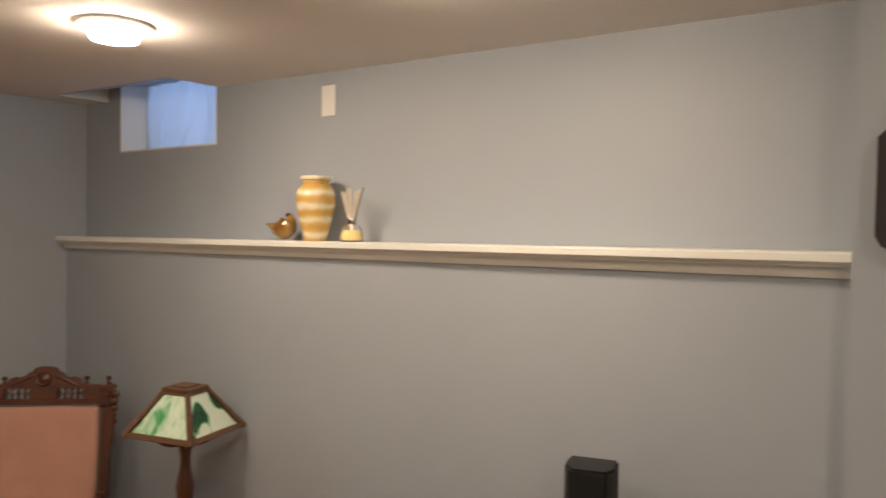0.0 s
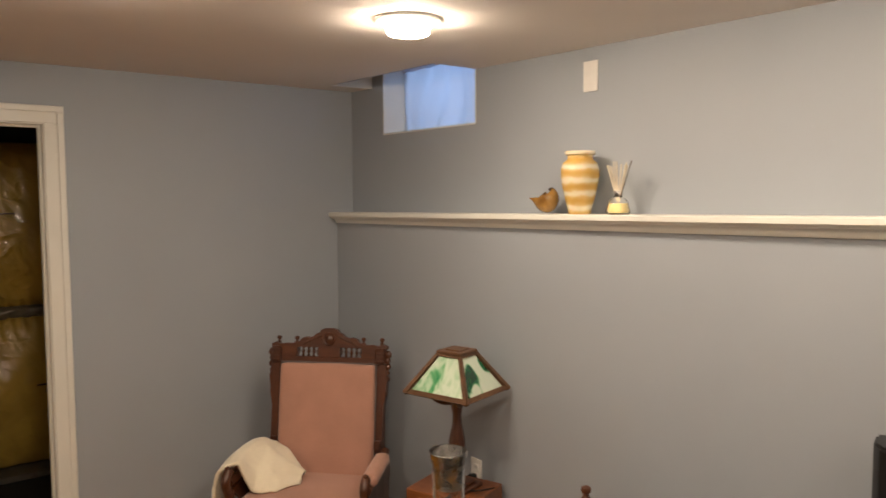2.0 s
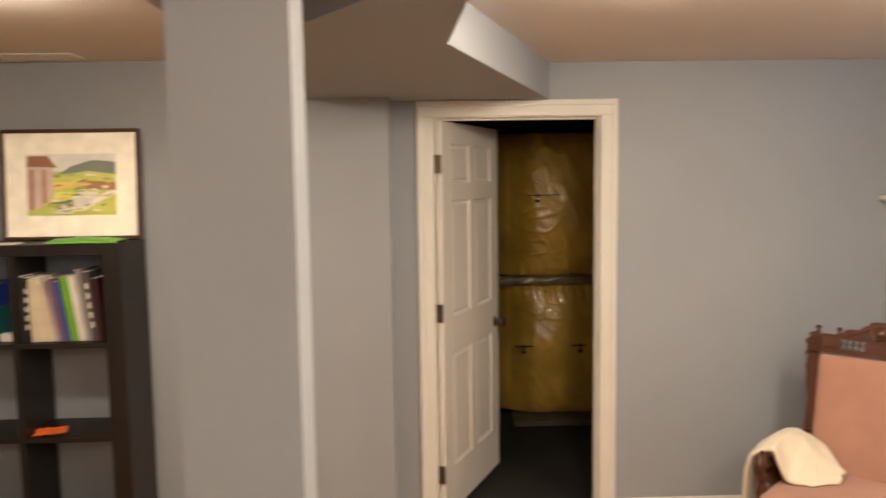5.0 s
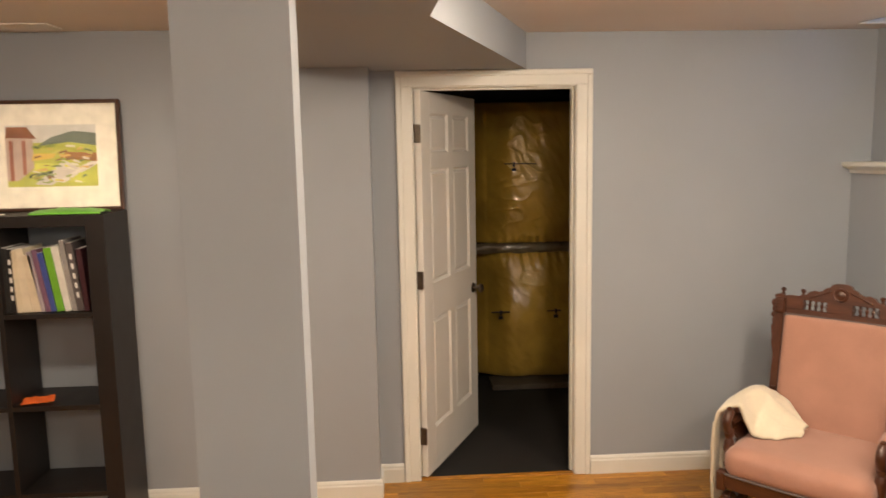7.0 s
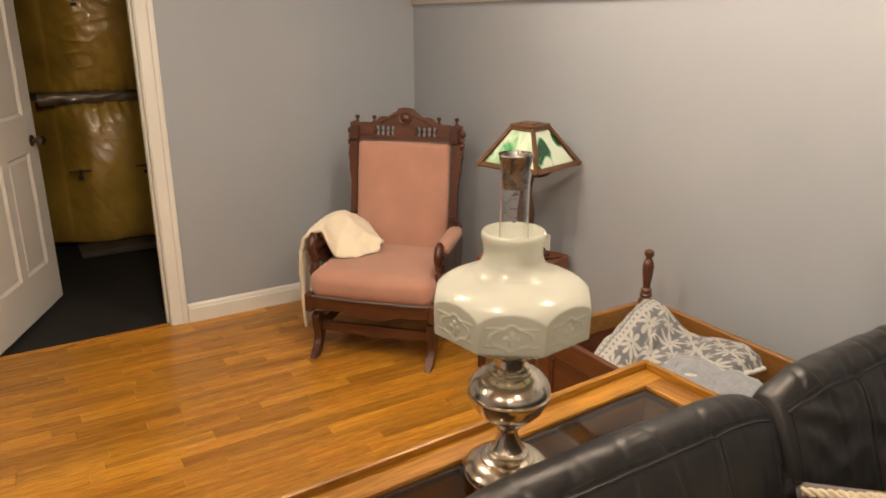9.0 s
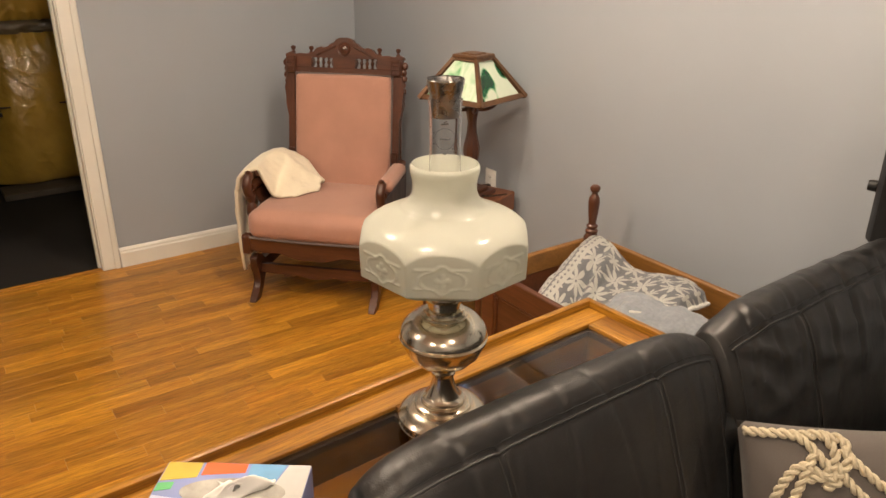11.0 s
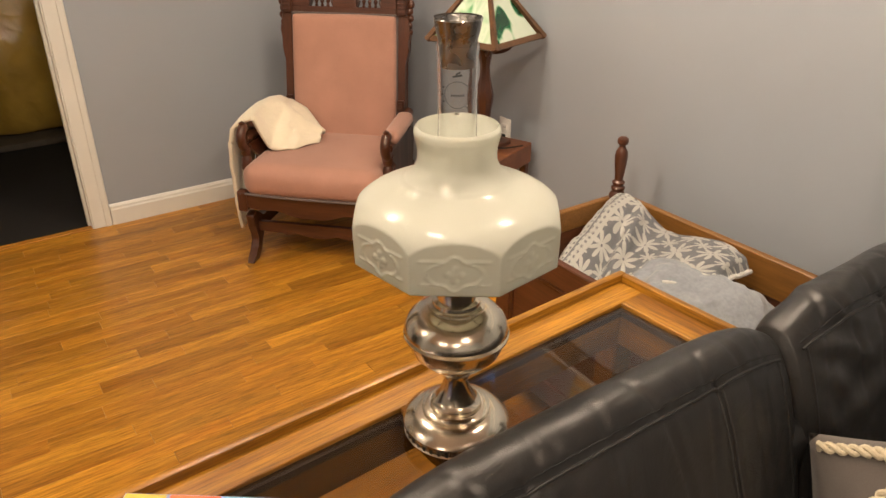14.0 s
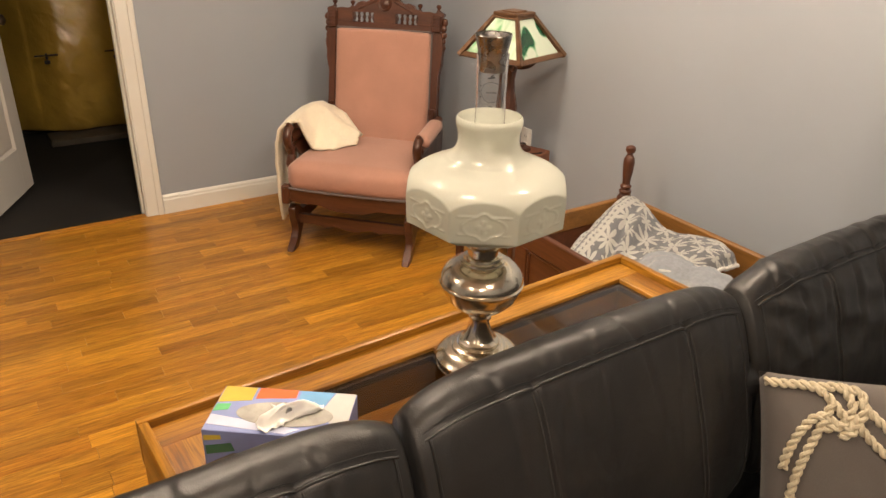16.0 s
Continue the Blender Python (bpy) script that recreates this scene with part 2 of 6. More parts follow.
def lathe(bm, profile, seg=32, caps=True, cx=0.0, cy=0.0):
    rings = [[(cx + r * math.cos(2 * math.pi * i / seg), cy + r * math.sin(2 * math.pi * i / seg), z) for i in range(seg)] for r, z in profile]
    return loft(bm, rings, True, caps)


def tube(bm, pts, r, seg=8, caps=True, flat_to=1.0):
    """A tube along points; r is a radius or one per point."""
    pts = [Vector(p) for p in pts]
    rings = []
    up = Vector((0, 0, 1))
    prev = None
    for i, p in enumerate(pts):
        d = (pts[min(i + 1, len(pts) - 1)] - pts[max(i - 1, 0)]).normalized()
        if prev is None:
            a = d.cross(up)
            if a.length < 0.1:
                a = d.cross(Vector((1, 0, 0)))
            a.normalize()
        else:
            a = (prev - d * prev.dot(d)).normalized()
        prev = a
        b = d.cross(a)
        rr = r[i] if isinstance(r, (list, tuple)) else r
        rings.append([p + a * (rr * math.cos(2 * math.pi * k / seg)) + b * (rr * flat_to * math.sin(2 * math.pi * k / seg)) for k in range(seg)])
    return loft(bm, rings, True, caps)


def prism(bm, outline, y0, y1, plane="xz"):
    """An outline pulled along the third axis."""
    def at(u, v, w):
        return {"xz": (u, w, v), "xy": (u, v, w), "yz": (w, u, v)}[plane]
    return loft(bm, [[at(u, v, y0) for u, v in outline], [at(u, v, y1) for u, v in outline]])


def smoothline(pts, n=8):
    """Catmull-Rom through points."""
    P = [Vector(p) for p in pts]
    P = [P[0]] + P + [P[-1]]
    out = []
    for i in range(1, len(P) - 2):
        for k in range(n):
            t = k / n
            a, b, c, d = P[i - 1:i + 3]
            out.append(0.5 * ((2 * b) + (c - a) * t + (2 * a - 5 * b + 4 * c - d) * t * t + (3 * b - a - 3 * c + d) * t ** 3))
    out.append(P[-2])
    return out


def sheet(bm, fn, nu, nv, thick=0.0):
    """A grid surface from fn(u, v) with 0 <= u, v <= 1."""
    g = [[bm.verts.new(fn(i / nu, j / nv)) for j in range(nv + 1)] for i in range(nu + 1)]
    for i in range(nu):
        for j in range(nv):
            bm.faces.new((g[i][j], g[i + 1][j], g[i + 1][j + 1], g[i][j + 1]))
    if thick:
        bm.normal_update()
        bmesh.ops.solidify(bm, geom=list(bm.faces), thickness=thick)
    return g


def pillowbox(bm, sx, sy, sz, round_=0.35, nx=24, ny=24, nz=12, puff=0.0, wrinkle=0.0, seed=0.0, freq=9.0, m=None):
    """A soft rounded block centred at the origin."""
    c = bmesh.ops.create_grid(bm, x_segments=1, y_segments=1, size=1)["verts"]
    bmesh.ops.delete(bm, geom=c, context="VERTS")
    idx = {}

    def vert(i, j, k):
        key = (i, j, k)
        if key not in idx:
            q = Vector((2 * i / nx - 1, 2 * j / ny - 1, 2 * k / nz - 1))
            half = Vector((sx / 2, sy / 2, sz / 2))
            p = Vector((q.x * half.x, q.y * half.y, q.z * half.z))
            r = min(half) * round_
            inner = Vector([max(-h + r, min(h - r, v)) for v, h in zip(p, half)])
            d = p - inner
            if d.length > 1e-9:
                p = inner + d.normalized() * r * min(1, max(abs(v) for v in d) / r) if d.length > 0 else p
            if puff:
                p.x += puff * math.copysign(1, q.x) * (abs(q.x) ** 2) * (1 - q.y ** 2) * (1 - q.z ** 2)
                p.y += puff * math.copysign(1, q.y) * (abs(q.y) ** 2) * (1 - q.x ** 2) * (1 - q.z ** 2)
                p.z += puff * math.copysign(1, q.z) * (abs(q.z) ** 2) * (1 - q.x ** 2) * (1 - q.y ** 2)
            if wrinkle:
                w = noise.noise(Vector((p.x * freq + seed, p.y * freq * 0.6, p.z * freq))) + 0.5 * noise.noise(Vector((p.x * freq * 2.3, p.y * freq * 2.3 + seed, p.z * freq * 2)))
                p += p.normalized() * wrinkle * w
            if m is not None:
                p = m @ p
            idx[key] = bm.verts.new(p)
        return idx[key]

    for j in range(ny):
        for k in range(nz):
            for i in (0, nx):
                bm.faces.new((vert(i, j, k), vert(i, j + 1, k), vert(i, j + 1, k + 1), vert(i, j, k + 1)))
    for i in range(nx):
        for k in range(nz):
            for j in (0, ny):
                bm.faces.new((vert(i, j, k), vert(i + 1, j, k), vert(i + 1, j, k + 1), vert(i, j, k + 1)))
    for i in range(nx):
        for j in range(ny):
            for k in (0, nz):
                bm.faces.new((vert(i, j, k), vert(i + 1, j, k), vert(i + 1, j + 1, k), vert(i, j + 1, k)))


# ---- the room ----
XE, YS = 5.60, -5.60      # east and south walls
JOG = 0.18                # the west wall steps forward south of the door
CZ0, CSL = 2.288, -0.0155


def ceil_z(x):
    return CZ0 + CSL * x


# floor slab under the boards
bm = bm_new()
box(bm, -0.02, XE, YS, 0.0, -0.10, -0.012)
floor = setting("floor", bm, OAK, "golden oak laminate strip floor", "floor")
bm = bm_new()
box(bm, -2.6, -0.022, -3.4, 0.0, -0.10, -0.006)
setting("utility_floor", bm, SHADEF, "bare floor of the utility room, coloured near-black to look unlit", "floor")

# west wall with the door opening
D0, D1, DH = -2.354, -1.543, 2.03
bm = bm_new()
box(bm, -0.12, 0.0, D1 + 0.02, 0.14, 0.0, 2.45)
box(bm, -0.12, 0.0, D0 - 0.02, D1 + 0.02, DH + 0.02, 2.45)
box(bm, -0.12, 0.0, -2.60, D0 - 0.02, 0.0, 2.45)
setting("wall_west", bm, WALL, "blue-grey painted drywall with a doorway", "wall")
bm = bm_new()
box(bm, -0.12, JOG, YS, -2.563, 0.0, 2.45)
setting("wall_west_step", bm, WALL, "blue-grey painted drywall stepping forward", "wall")
# north wall: thick lower part under the ledge, upper part with the window
bm = bm_new()
box(bm, 0.0, 3.47, -0.10, 0.14, 0.0, 1.60)
for v in bm.verts:
    if v.co.z > 1.0:
        v.co.z += 0.0082 * v.co.x
setting("wall_north_lower", bm, WALL, "blue-grey painted lower wall below the ledge", "wall")
W0, W1, WS = 0.325, 1.076, 2.035
bm = bm_new()
box(bm, 0.0, W0, 0.0, 0.14, 1.60, 2.45)
box(bm, W1, 3.47, 0.0, 0.14, 1.60, 2.45)
box(bm, W0, W1, 0.0, 0.14, 1.60, WS)
setting("wall_north_upper", bm, WALL, "blue-grey painted upper wall with a small window", "wall")
bm = bm_new()
box(bm, 3.47, XE, -0.185, 0.14, 0.0, 2.45)
setting("wall_north_pier", bm, WALL, "blue-grey painted wall projecting past the ledge", "wall")
bm = bm_new()
box(bm, XE, XE + 0.12, YS, 0.14, 0.0, 2.45)
setting("wall_east", bm, WALL, "blue-grey painted drywall", "wall")
bm = bm_new()
box(bm, -0.12, XE + 0.12, YS - 0.12, YS, 0.0, 2.45)
setting("wall_south", bm, WALL, "blue-grey painted drywall", "wall")

# ceiling, sloping a little, with the cut-out that splays up to the window
bm = bm_new()
R0, R1, RY = 0.212, 1.076, -0.235


def slab(x0, x1, y0, y1):
    a = [(x0, y0), (x1, y0), (x1, y1), (x0, y1)]
    loft(bm, [[(x, y, ceil_z(x)) for x, y in a], [(x, y, 2.50) for x, y in a]])


slab(-0.12, R0, YS, 0.14)
slab(R0, R1, YS, RY)
slab(R1, XE, YS, 0.14)
setting("ceiling", bm, CEIL, "cream painted plaster ceiling", "ceiling")
bm = bm_new()
loft(bm, [[(x, RY, ceil_z(x) - 0.001), (x, 0.20, 2.395), (x, 0.20, 2.45), (x, RY, 2.45)] for x in (R0, R1)])
setting("window_splay", bm, WALL, "painted splayed cut-out above the window", "ceiling")
bm = bm_new()
box(bm, R0 - 0.004, R0 + 0.003, RY, 0.0, ceil_z(R0) - 0.004, 2.46)
setting("window_splay_side", bm, TRIM, "white edge of the window cut-out", "trim")

# bulkhead under the ceiling and the square column
bm = bm_new()
out = [(0.0, -1.79), (1.508, -2.329), (2.36, -2.285), (1.72, -2.745), (2.60, -2.975), (JOG, -2.975), (JOG, -2.56), (0.0, -2.56)]
prism(bm, out, 2.112, 2.45, "xy")
setting("bulkhead", bm, WALL, "grey painted boxed-in duct bulkhead", "bulkhead")
bm = bm_new()
prism(bm, [(2.550, -2.590), (2.270, -2.615), (2.253, -2.800), (2.533, -2.775)], 0.0, 2.45, "xy")
setting("column", bm, WALL, "grey painted square drywall column", "column")

# utility room shell, its missing light put into the dark colour
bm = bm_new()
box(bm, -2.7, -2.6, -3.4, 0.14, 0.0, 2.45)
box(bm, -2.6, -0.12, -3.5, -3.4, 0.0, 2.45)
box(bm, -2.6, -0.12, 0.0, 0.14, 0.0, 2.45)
setting("utility_walls", bm, SHADEW, "bare walls of the utility room, coloured dark to look unlit", "wall")
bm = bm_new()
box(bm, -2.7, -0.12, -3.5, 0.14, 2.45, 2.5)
setting("utility_ceiling", bm, SHADEW, "open ceiling of the utility room, coloured dark to look unlit", "ceiling")

# ledge: square nosing board over a cove moulding, running a little out of level
def ledge_rise(x):
    return 0.0125 * (x - 1.2)


def out_of_level(bm):
    for v in bm.verts:
        v.co.z += ledge_rise(v.co.x)


bm = bm_new()
box(bm, 0.0, 3.47, -0.158, 0.0, 1.616, 1.640, 0.004)
out_of_level(bm)
ledge = setting("ledge", bm, TRIM, "cream painted wooden ledge running along the wall", "shelf", True)
bm = bm_new()
cove = [(-0.100, 1.582), (-0.110, 1.582), (-0.113, 1.589)] + [(-0.113 - 0.030 * (1 - math.cos(a)), 1.589 + 0.020 * math.sin(a)) for a in (0.3, 0.6, 0.9, 1.2, 1.5)] + [(-0.145, 1.616), (-0.100, 1.616)]
prism(bm, cove, 0.0, 3.47, "yz")
out_of_level(bm)
part("cove_moulding", bm, TRIM, ledge)

# baseboards with a stepped top
def baseboard(p, q, name="baseboard"):
    p, q = Vector((*p, 0)), Vector((*q, 0))
    d = (q - p).normalized()
    n = Vector((-d.y, d.x, 0))
    prof = [(0, 0), (0.014, 0), (0.014, 0.072), (0.010, 0.080), (0.010, 0.088), (0.004, 0.098), (0, 0.100)]
    bm = bm_new()
    loft(bm, [[e + n * u + Vector((0, 0, v)) for u, v in prof] for e in (p, q)])
    return setting(name, bm, TRIM, "white painted wooden baseboard", "baseboard")


baseboard((0.0, -0.10), (0.0, -1.455))
baseboard((0.0, -2.442), (0.0, -2.563))
baseboard((JOG, -2.549), (JOG, YS))
baseboard((3.47, -0.10), (0.014, -0.10))
baseboard((0.014, -2.563), (JOG, -2.563))
baseboard((2.55, -2.590), (2.533, -2.775))
baseboard((2.27, -2.615), (2.55, -2.590))

# ---- door ----
door = tagged(new("door_1"), "white six-panel door standing open into a dark room", "door", "", "structure")
CW = 0.086


bm = bm_new()
for (y0, y1, z0, z1) in ((D1 + 0.004, D1 + CW, 0, DH + 0.004), (D0 - CW, D0 - 0.004, 0, DH + 0.004), (D0 - CW, D1 + CW, DH + 0.004, DH + CW - 0.005)):
    box(bm, 0.0, 0.012, y0, y1, z0, z1, 0.003)
part("casing", bm, TRIM, door)
bm = bm_new()
for (y0, y1, z0, z1) in ((D1 + CW - 0.030, D1 + CW - 0.002, 0, DH + CW - 0.034), (D0 - CW + 0.002, D0 - CW + 0.030, 0, DH + CW - 0.034), (D0 - CW + 0.002, D1 + CW - 0.002, DH + CW - 0.034, DH + CW - 0.007)):
    box(bm, 0.011, 0.020, y0, y1, z0, z1, 0.004)
part("casing_bead", bm, TRIM, door)
bm = bm_new()
box(bm, -0.12, 0.004, D1, D1 + 0.02, 0, DH + 0.02)
box(bm, -0.12, 0.004, D0 - 0.02, D0, 0, DH + 0.02)
box(bm, -0.12, 0.004, D0, D1, DH, DH + 0.02)
box(bm, -0.075, -0.045, D1 - 0.011, D1, 0, DH - 0.011)
box(bm, -0.075, -0.045, D0, D0 + 0.011, 0, DH - 0.011)
box(bm, -0.075, -0.045, D0, D1, DH - 0.011, DH)
part("jamb", bm, TRIM, door)
bm = bm_new()
box(bm, -0.035, 0.0, D0, D1, -0.011, 0.004, 0.002)
part("threshold", bm, FLOOR, door, "oak threshold strip")

# leaf: local x from the hinge to the free edge, y through its thickness
LW, LH = 0.80, 2.005
ang = math.degrees(math.atan2(-2.000 - (D0 + 0.006), -0.762 - (-0.025)))
leaf_m = pose(-0.025, D0 + 0.006, 0.012, 0, 0, ang)
bm = bm_new()
TH = 0.035
cols = [(0.115, 0.365), (0.435, 0.685)]
rows = [(0.235, 0.830), (1.020, 1.615), (1.700, 1.900)]
# stiles and rails leave the panels open
box(bm, 0, 0.115, -TH, 0, 0, LH, 0.002)
box(bm, 0.365, 0.435, -TH, 0, 0, LH)
box(bm, 0.685, LW, -TH, 0, 0, LH, 0.002)
zs = [0] + [v for r in rows for v in r] + [LH]
for z0, z1 in zip(zs[::2], zs[1::2]):
    for a, b in cols:
        box(bm, a, b, -TH, 0, z0, z1)
leaf = part("leaf", bm, DOORP, door, m=leaf_m)
for a, b in cols:
    for z0, z1 in rows:
        bm = bm_new()
        c = 0.028
        for s, y in ((-1, -TH + 0.001), (1, -0.001)):
            yb = y - s * 0.014
            yt = y - s * 0.004
            loft(bm, [[(a, y, z0), (b, y, z0), (b, y, z1), (a, y, z1)],
                      [(a + 0.012, yb, z0 + 0.012), (b - 0.012, yb, z0 + 0.012), (b - 0.012, yb, z1 - 0.012), (a + 0.012, yb, z1 - 0.012)],
                      [(a + c, yt, z0 + c), (b - c, yt, z0 + c), (b - c, yt, z1 - c), (a + c, yt, z1 - c)]], True, False)
            bm.faces.new([bm.verts.new(p) for p in ((a + c, yt, z0 + c), (b - c, yt, z0 + c), (b - c, yt, z1 - c), (a + c, yt, z1 - c))])
        part("panel", bm, DOORP, leaf, smooth=False)
bm = bm_new()
lathe(bm, [(0.030, 0.0), (0.030, 0.004), (0.012, 0.008), (0.011, 0.030), (0.020, 0.036), (0.026, 0.046), (0.026, 0.056), (0.016, 0.064), (0.0, 0.065)], 20, False)
bmesh.ops.transform(bm, matrix=pose(0.735, -TH, 0.885, 90, 0, 0), verts=bm.verts)
k = len(bm.verts)
vs = lathe(bm, [(0.030, 0.0), (0.030, 0.004), (0.012, 0.008), (0.011, 0.030), (0.020, 0.036), (0.026, 0.046), (0.026, 0.056), (0.016, 0.064), (0.0, 0.065)], 20, False)
bmesh.ops.transform(bm, matrix=pose(0.735, 0, 0.885, -90, 0, 0), verts=[v for r in vs for v in r])
part("knob", bm, BRASS, leaf, "dull brass knob")
bm = bm_new()
box(bm, LW - 0.002, LW + 0.002, -0.029, -0.006, 0.855, 0.915)
part("latch_plate", bm, BRASS, leaf)
for z in (0.225, 1.055, 1.795):
    bm = bm_new()
    box(bm, -0.016, -0.001, -0.034, 0.004, z - 0.045, z + 0.045, 0.002)
    lathe(bm, [(0.006, z - 0.046), (0.007, z - 0.044), (0.007, z + 0.044), (0.006, z + 0.046)], 12, True, -0.006, 0.008)
    part("hinge", bm, BRASS, leaf, "dull brass butt hinge")

# insulated wall in the dark room: bulging batts behind clear sheeting
def batt(u, v, z0, z1):
    y = -1.96 + 1.31 * u
    z = z0 + (z1 - z0) * v
    bulge = 0.13 * (math.sin(math.pi * min(1, max(0, v))) ** 0.35) * (0.55 + 0.45 * abs(math.sin(math.pi * (y + 1.80) / 0.62)) ** 0.5)
    fold = max(0.0, 1 - 7 * abs(noise.noise(Vector((y * 6 + z * 5, z * 7 - y * 4, 3.1))))) * math.exp(-((y + 1.58) / 0.17) ** 2)
    bulge += 0.007 * fold * (1 if z > 0.9 else 0.5) + 0.010 * math.exp(-((z - 1.0) / 0.09) ** 2) * math.sin(y * 95 + 14 * z)
    w = 0.020 * noise.noise(Vector((y * 5, z * 3.0, 1.3))) + 0.007 * noise.noise(Vector((y * 16 + z * 7, z * 9, 4.0))) + 0.002 * noise.noise(Vector((y * 40 + z * 22, z * 16, 9.0)))
    edge = math.sin(min(1, u / 0.27) * math.pi / 2)
    return (-1.80 + (bulge + w + 0.18) * edge, y, z)


YELL = plain("insulation_batt", (0.56, 0.37, 0.062), 0.40, scale=3, vary=0.30, bump=0.3, fine=45, coat=1.0)
nt = YELL.node_tree
p_ = nt.nodes["Principled BSDF"]
tc = nt.nodes.new("ShaderNodeTexCoord")
wn = add(nt, "ShaderNodeTexNoise", Scale=15.0, Detail=2.0, Roughness=0.5, Distortion=2.0)
nt.links.new(tc.outputs["Object"], wn.inputs["Vector"])
wb = add(nt, "ShaderNodeBump", Strength=0.32, Distance=0.03)
nt.links.new(wn.outputs["Fac"], wb.inputs["Height"])
nt.links.new(wb.outputs[0], p_.inputs["Coat Normal"])
p_.inputs["Coat Roughness"].default_value = 0.09
p_.inputs["Coat IOR"].default_value = 1.9
ins = tagged(new("insulation"), "yellow glass-fibre insulation behind clear plastic sheeting", "insulation", "", "structure")
for a, b in ((0.038, 0.985), (1.035, 2.05)):
    bm = bm_new()
    sheet(bm, lambda u, v: batt(u, v, a, b), 150, 130)
    part("batt", bm, YELL, ins, angle=180)
bm = bm_new()
sheet(bm, lambda u, v: (-1.575 + 0.018 * noise.noise(Vector((u * 14, v * 3, 0))) + 0.02 * math.sin(v * math.pi), -1.90 + 1.25 * u, 0.97 + 0.075 * v + 0.008 * noise.noise(Vector((u * 9, 2, v)))), 60, 6)
part("strap_tape", bm, plain("seam_tape", (0.16, 0.13, 0.08), 0.3, scale=14, vary=0.3, bump=0.5, fine=50, coat=0.6), ins, angle=180)
bm = bm_new()
box(bm, -1.64, -1.42, -1.80, -0.65, -0.004, 0.036, 0.004)
part("sill_plate", bm, plain("grey_timber", (0.085, 0.072, 0.055), 0.7, scale=8, vary=0.3, bump=0.3), ins)
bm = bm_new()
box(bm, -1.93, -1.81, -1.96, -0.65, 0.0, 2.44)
part("stud_wall", bm, SHADEW, ins)
for y, z, w in ((-1.66, 1.615, 0.22), (-1.76, 0.555, 0.13), (-1.36, 0.555, 0.10)):
    bm = bm_new()
    box(bm, -1.500, -1.480, y - 0.03, y + w - 0.03, z - 0.0035, z + 0.0035)
    box(bm, -1.500, -1.478, y + 0.02, y + 0.05, z - 0.05, z - 0.03)
    box(bm, -1.500, -1.478, y + 0.03, y + 0.042, z - 0.022, z + 0.012)
    part("printed_mark", bm, flat("black_print", (0.02, 0.018, 0.015)), ins)

# ---- window ----
win = tagged(new("window_1"), "small high basement window with a white curtain", "window", "", "structure")
bm = bm_new()
box(bm, W0 - 0.004, W0 + 0.004, -0.001, 0.14, WS, 2.40)
box(bm, W1 - 0.004, W1 + 0.004, -0.001, 0.14, WS, 2.40)
box(bm, W0, W1, -0.002, 0.14, WS - 0.004, WS + 0.004)
part("reveal", bm, TRIM, win)
bm = bm_new()
for a in ((W0 + 0.004, W0 + 0.03, WS, 2.40), (W1 - 0.03, W1 - 0.004, WS, 2.40), (W0 + 0.03, W1 - 0.03, WS, WS + 0.02), (W0 + 0.03, W1 - 0.03, 2.37, 2.40)):
    box(bm, a[0], a[1], 0.15, 0.19, a[2], a[3], 0.003)
part("window_frame", bm, TRIM, win)
bm = bm_new()
box(bm, W0 + 0.03, W1 - 0.03, 0.168, 0.172, WS + 0.02, 2.37)
pane = part("pane", bm, CLEAR, win)
pane.visible_shadow = False
m, nt, p = nodes_of("curtain_cloth")
tr = nt.nodes.new("ShaderNodeBsdfTranslucent")
tr.inputs[0].default_value = (0.86, 0.88, 0.92, 1)
p.inputs["Base Color"].default_value, p.inputs["Roughness"].default_value = (0.75, 0.77, 0.82, 1), 0.9
ms = nt.nodes.new("ShaderNodeMixShader")
ms.inputs[0].default_value = 0.6
nt.links.new(p.outputs[0], ms.inputs[1])
nt.links.new(tr.outputs[0], ms.inputs[2])
nt.links.new(ms.outputs[0], nt.nodes["Material Output"].inputs[0])
CURT = m
bm = bm_new()
sheet(bm, lambda u, v: (W0 + 0.006 + (W1 - W0 - 0.012) * u, 0.124 + 0.011 * math.sin(u * 34 + 2 * math.sin(v * 3 + u * 5)) * (1 - 0.4 * v) + 0.006 * noise.noise(Vector((u * 9, v * 6, 0))), WS + 0.006 + (0.338 - 0.012 * noise.noise(Vector((u * 10, 0, 3)))) * v), 90, 12)
part("curtain", bm, CURT, win, "white cloth glowing with daylight", angle=180)
bm = bm_new()
tube(bm, [(W0 + 0.01 + 0.014 * i * 3.7, 0.120 + 0.003 * math.sin(i * 1.7), 2.372 + 0.003 * math.sin(i * 2.3)) for i in range(15)], 0.013, 8)
part("curtain_hem", bm, CURT, win)
bm = bm_new()
box(bm, W0 - 0.15, W1 + 0.15, 0.19, 0.9, 1.6, 1.62)
box(bm, W0 - 0.15, W1 + 0.15, 0.9, 0.95, 1.6, 2.5)
setting("window_well", bm, plain("grey_metal_well", (0.4, 0.42, 0.45), 0.6), "grey window well outside the basement window", "window well")

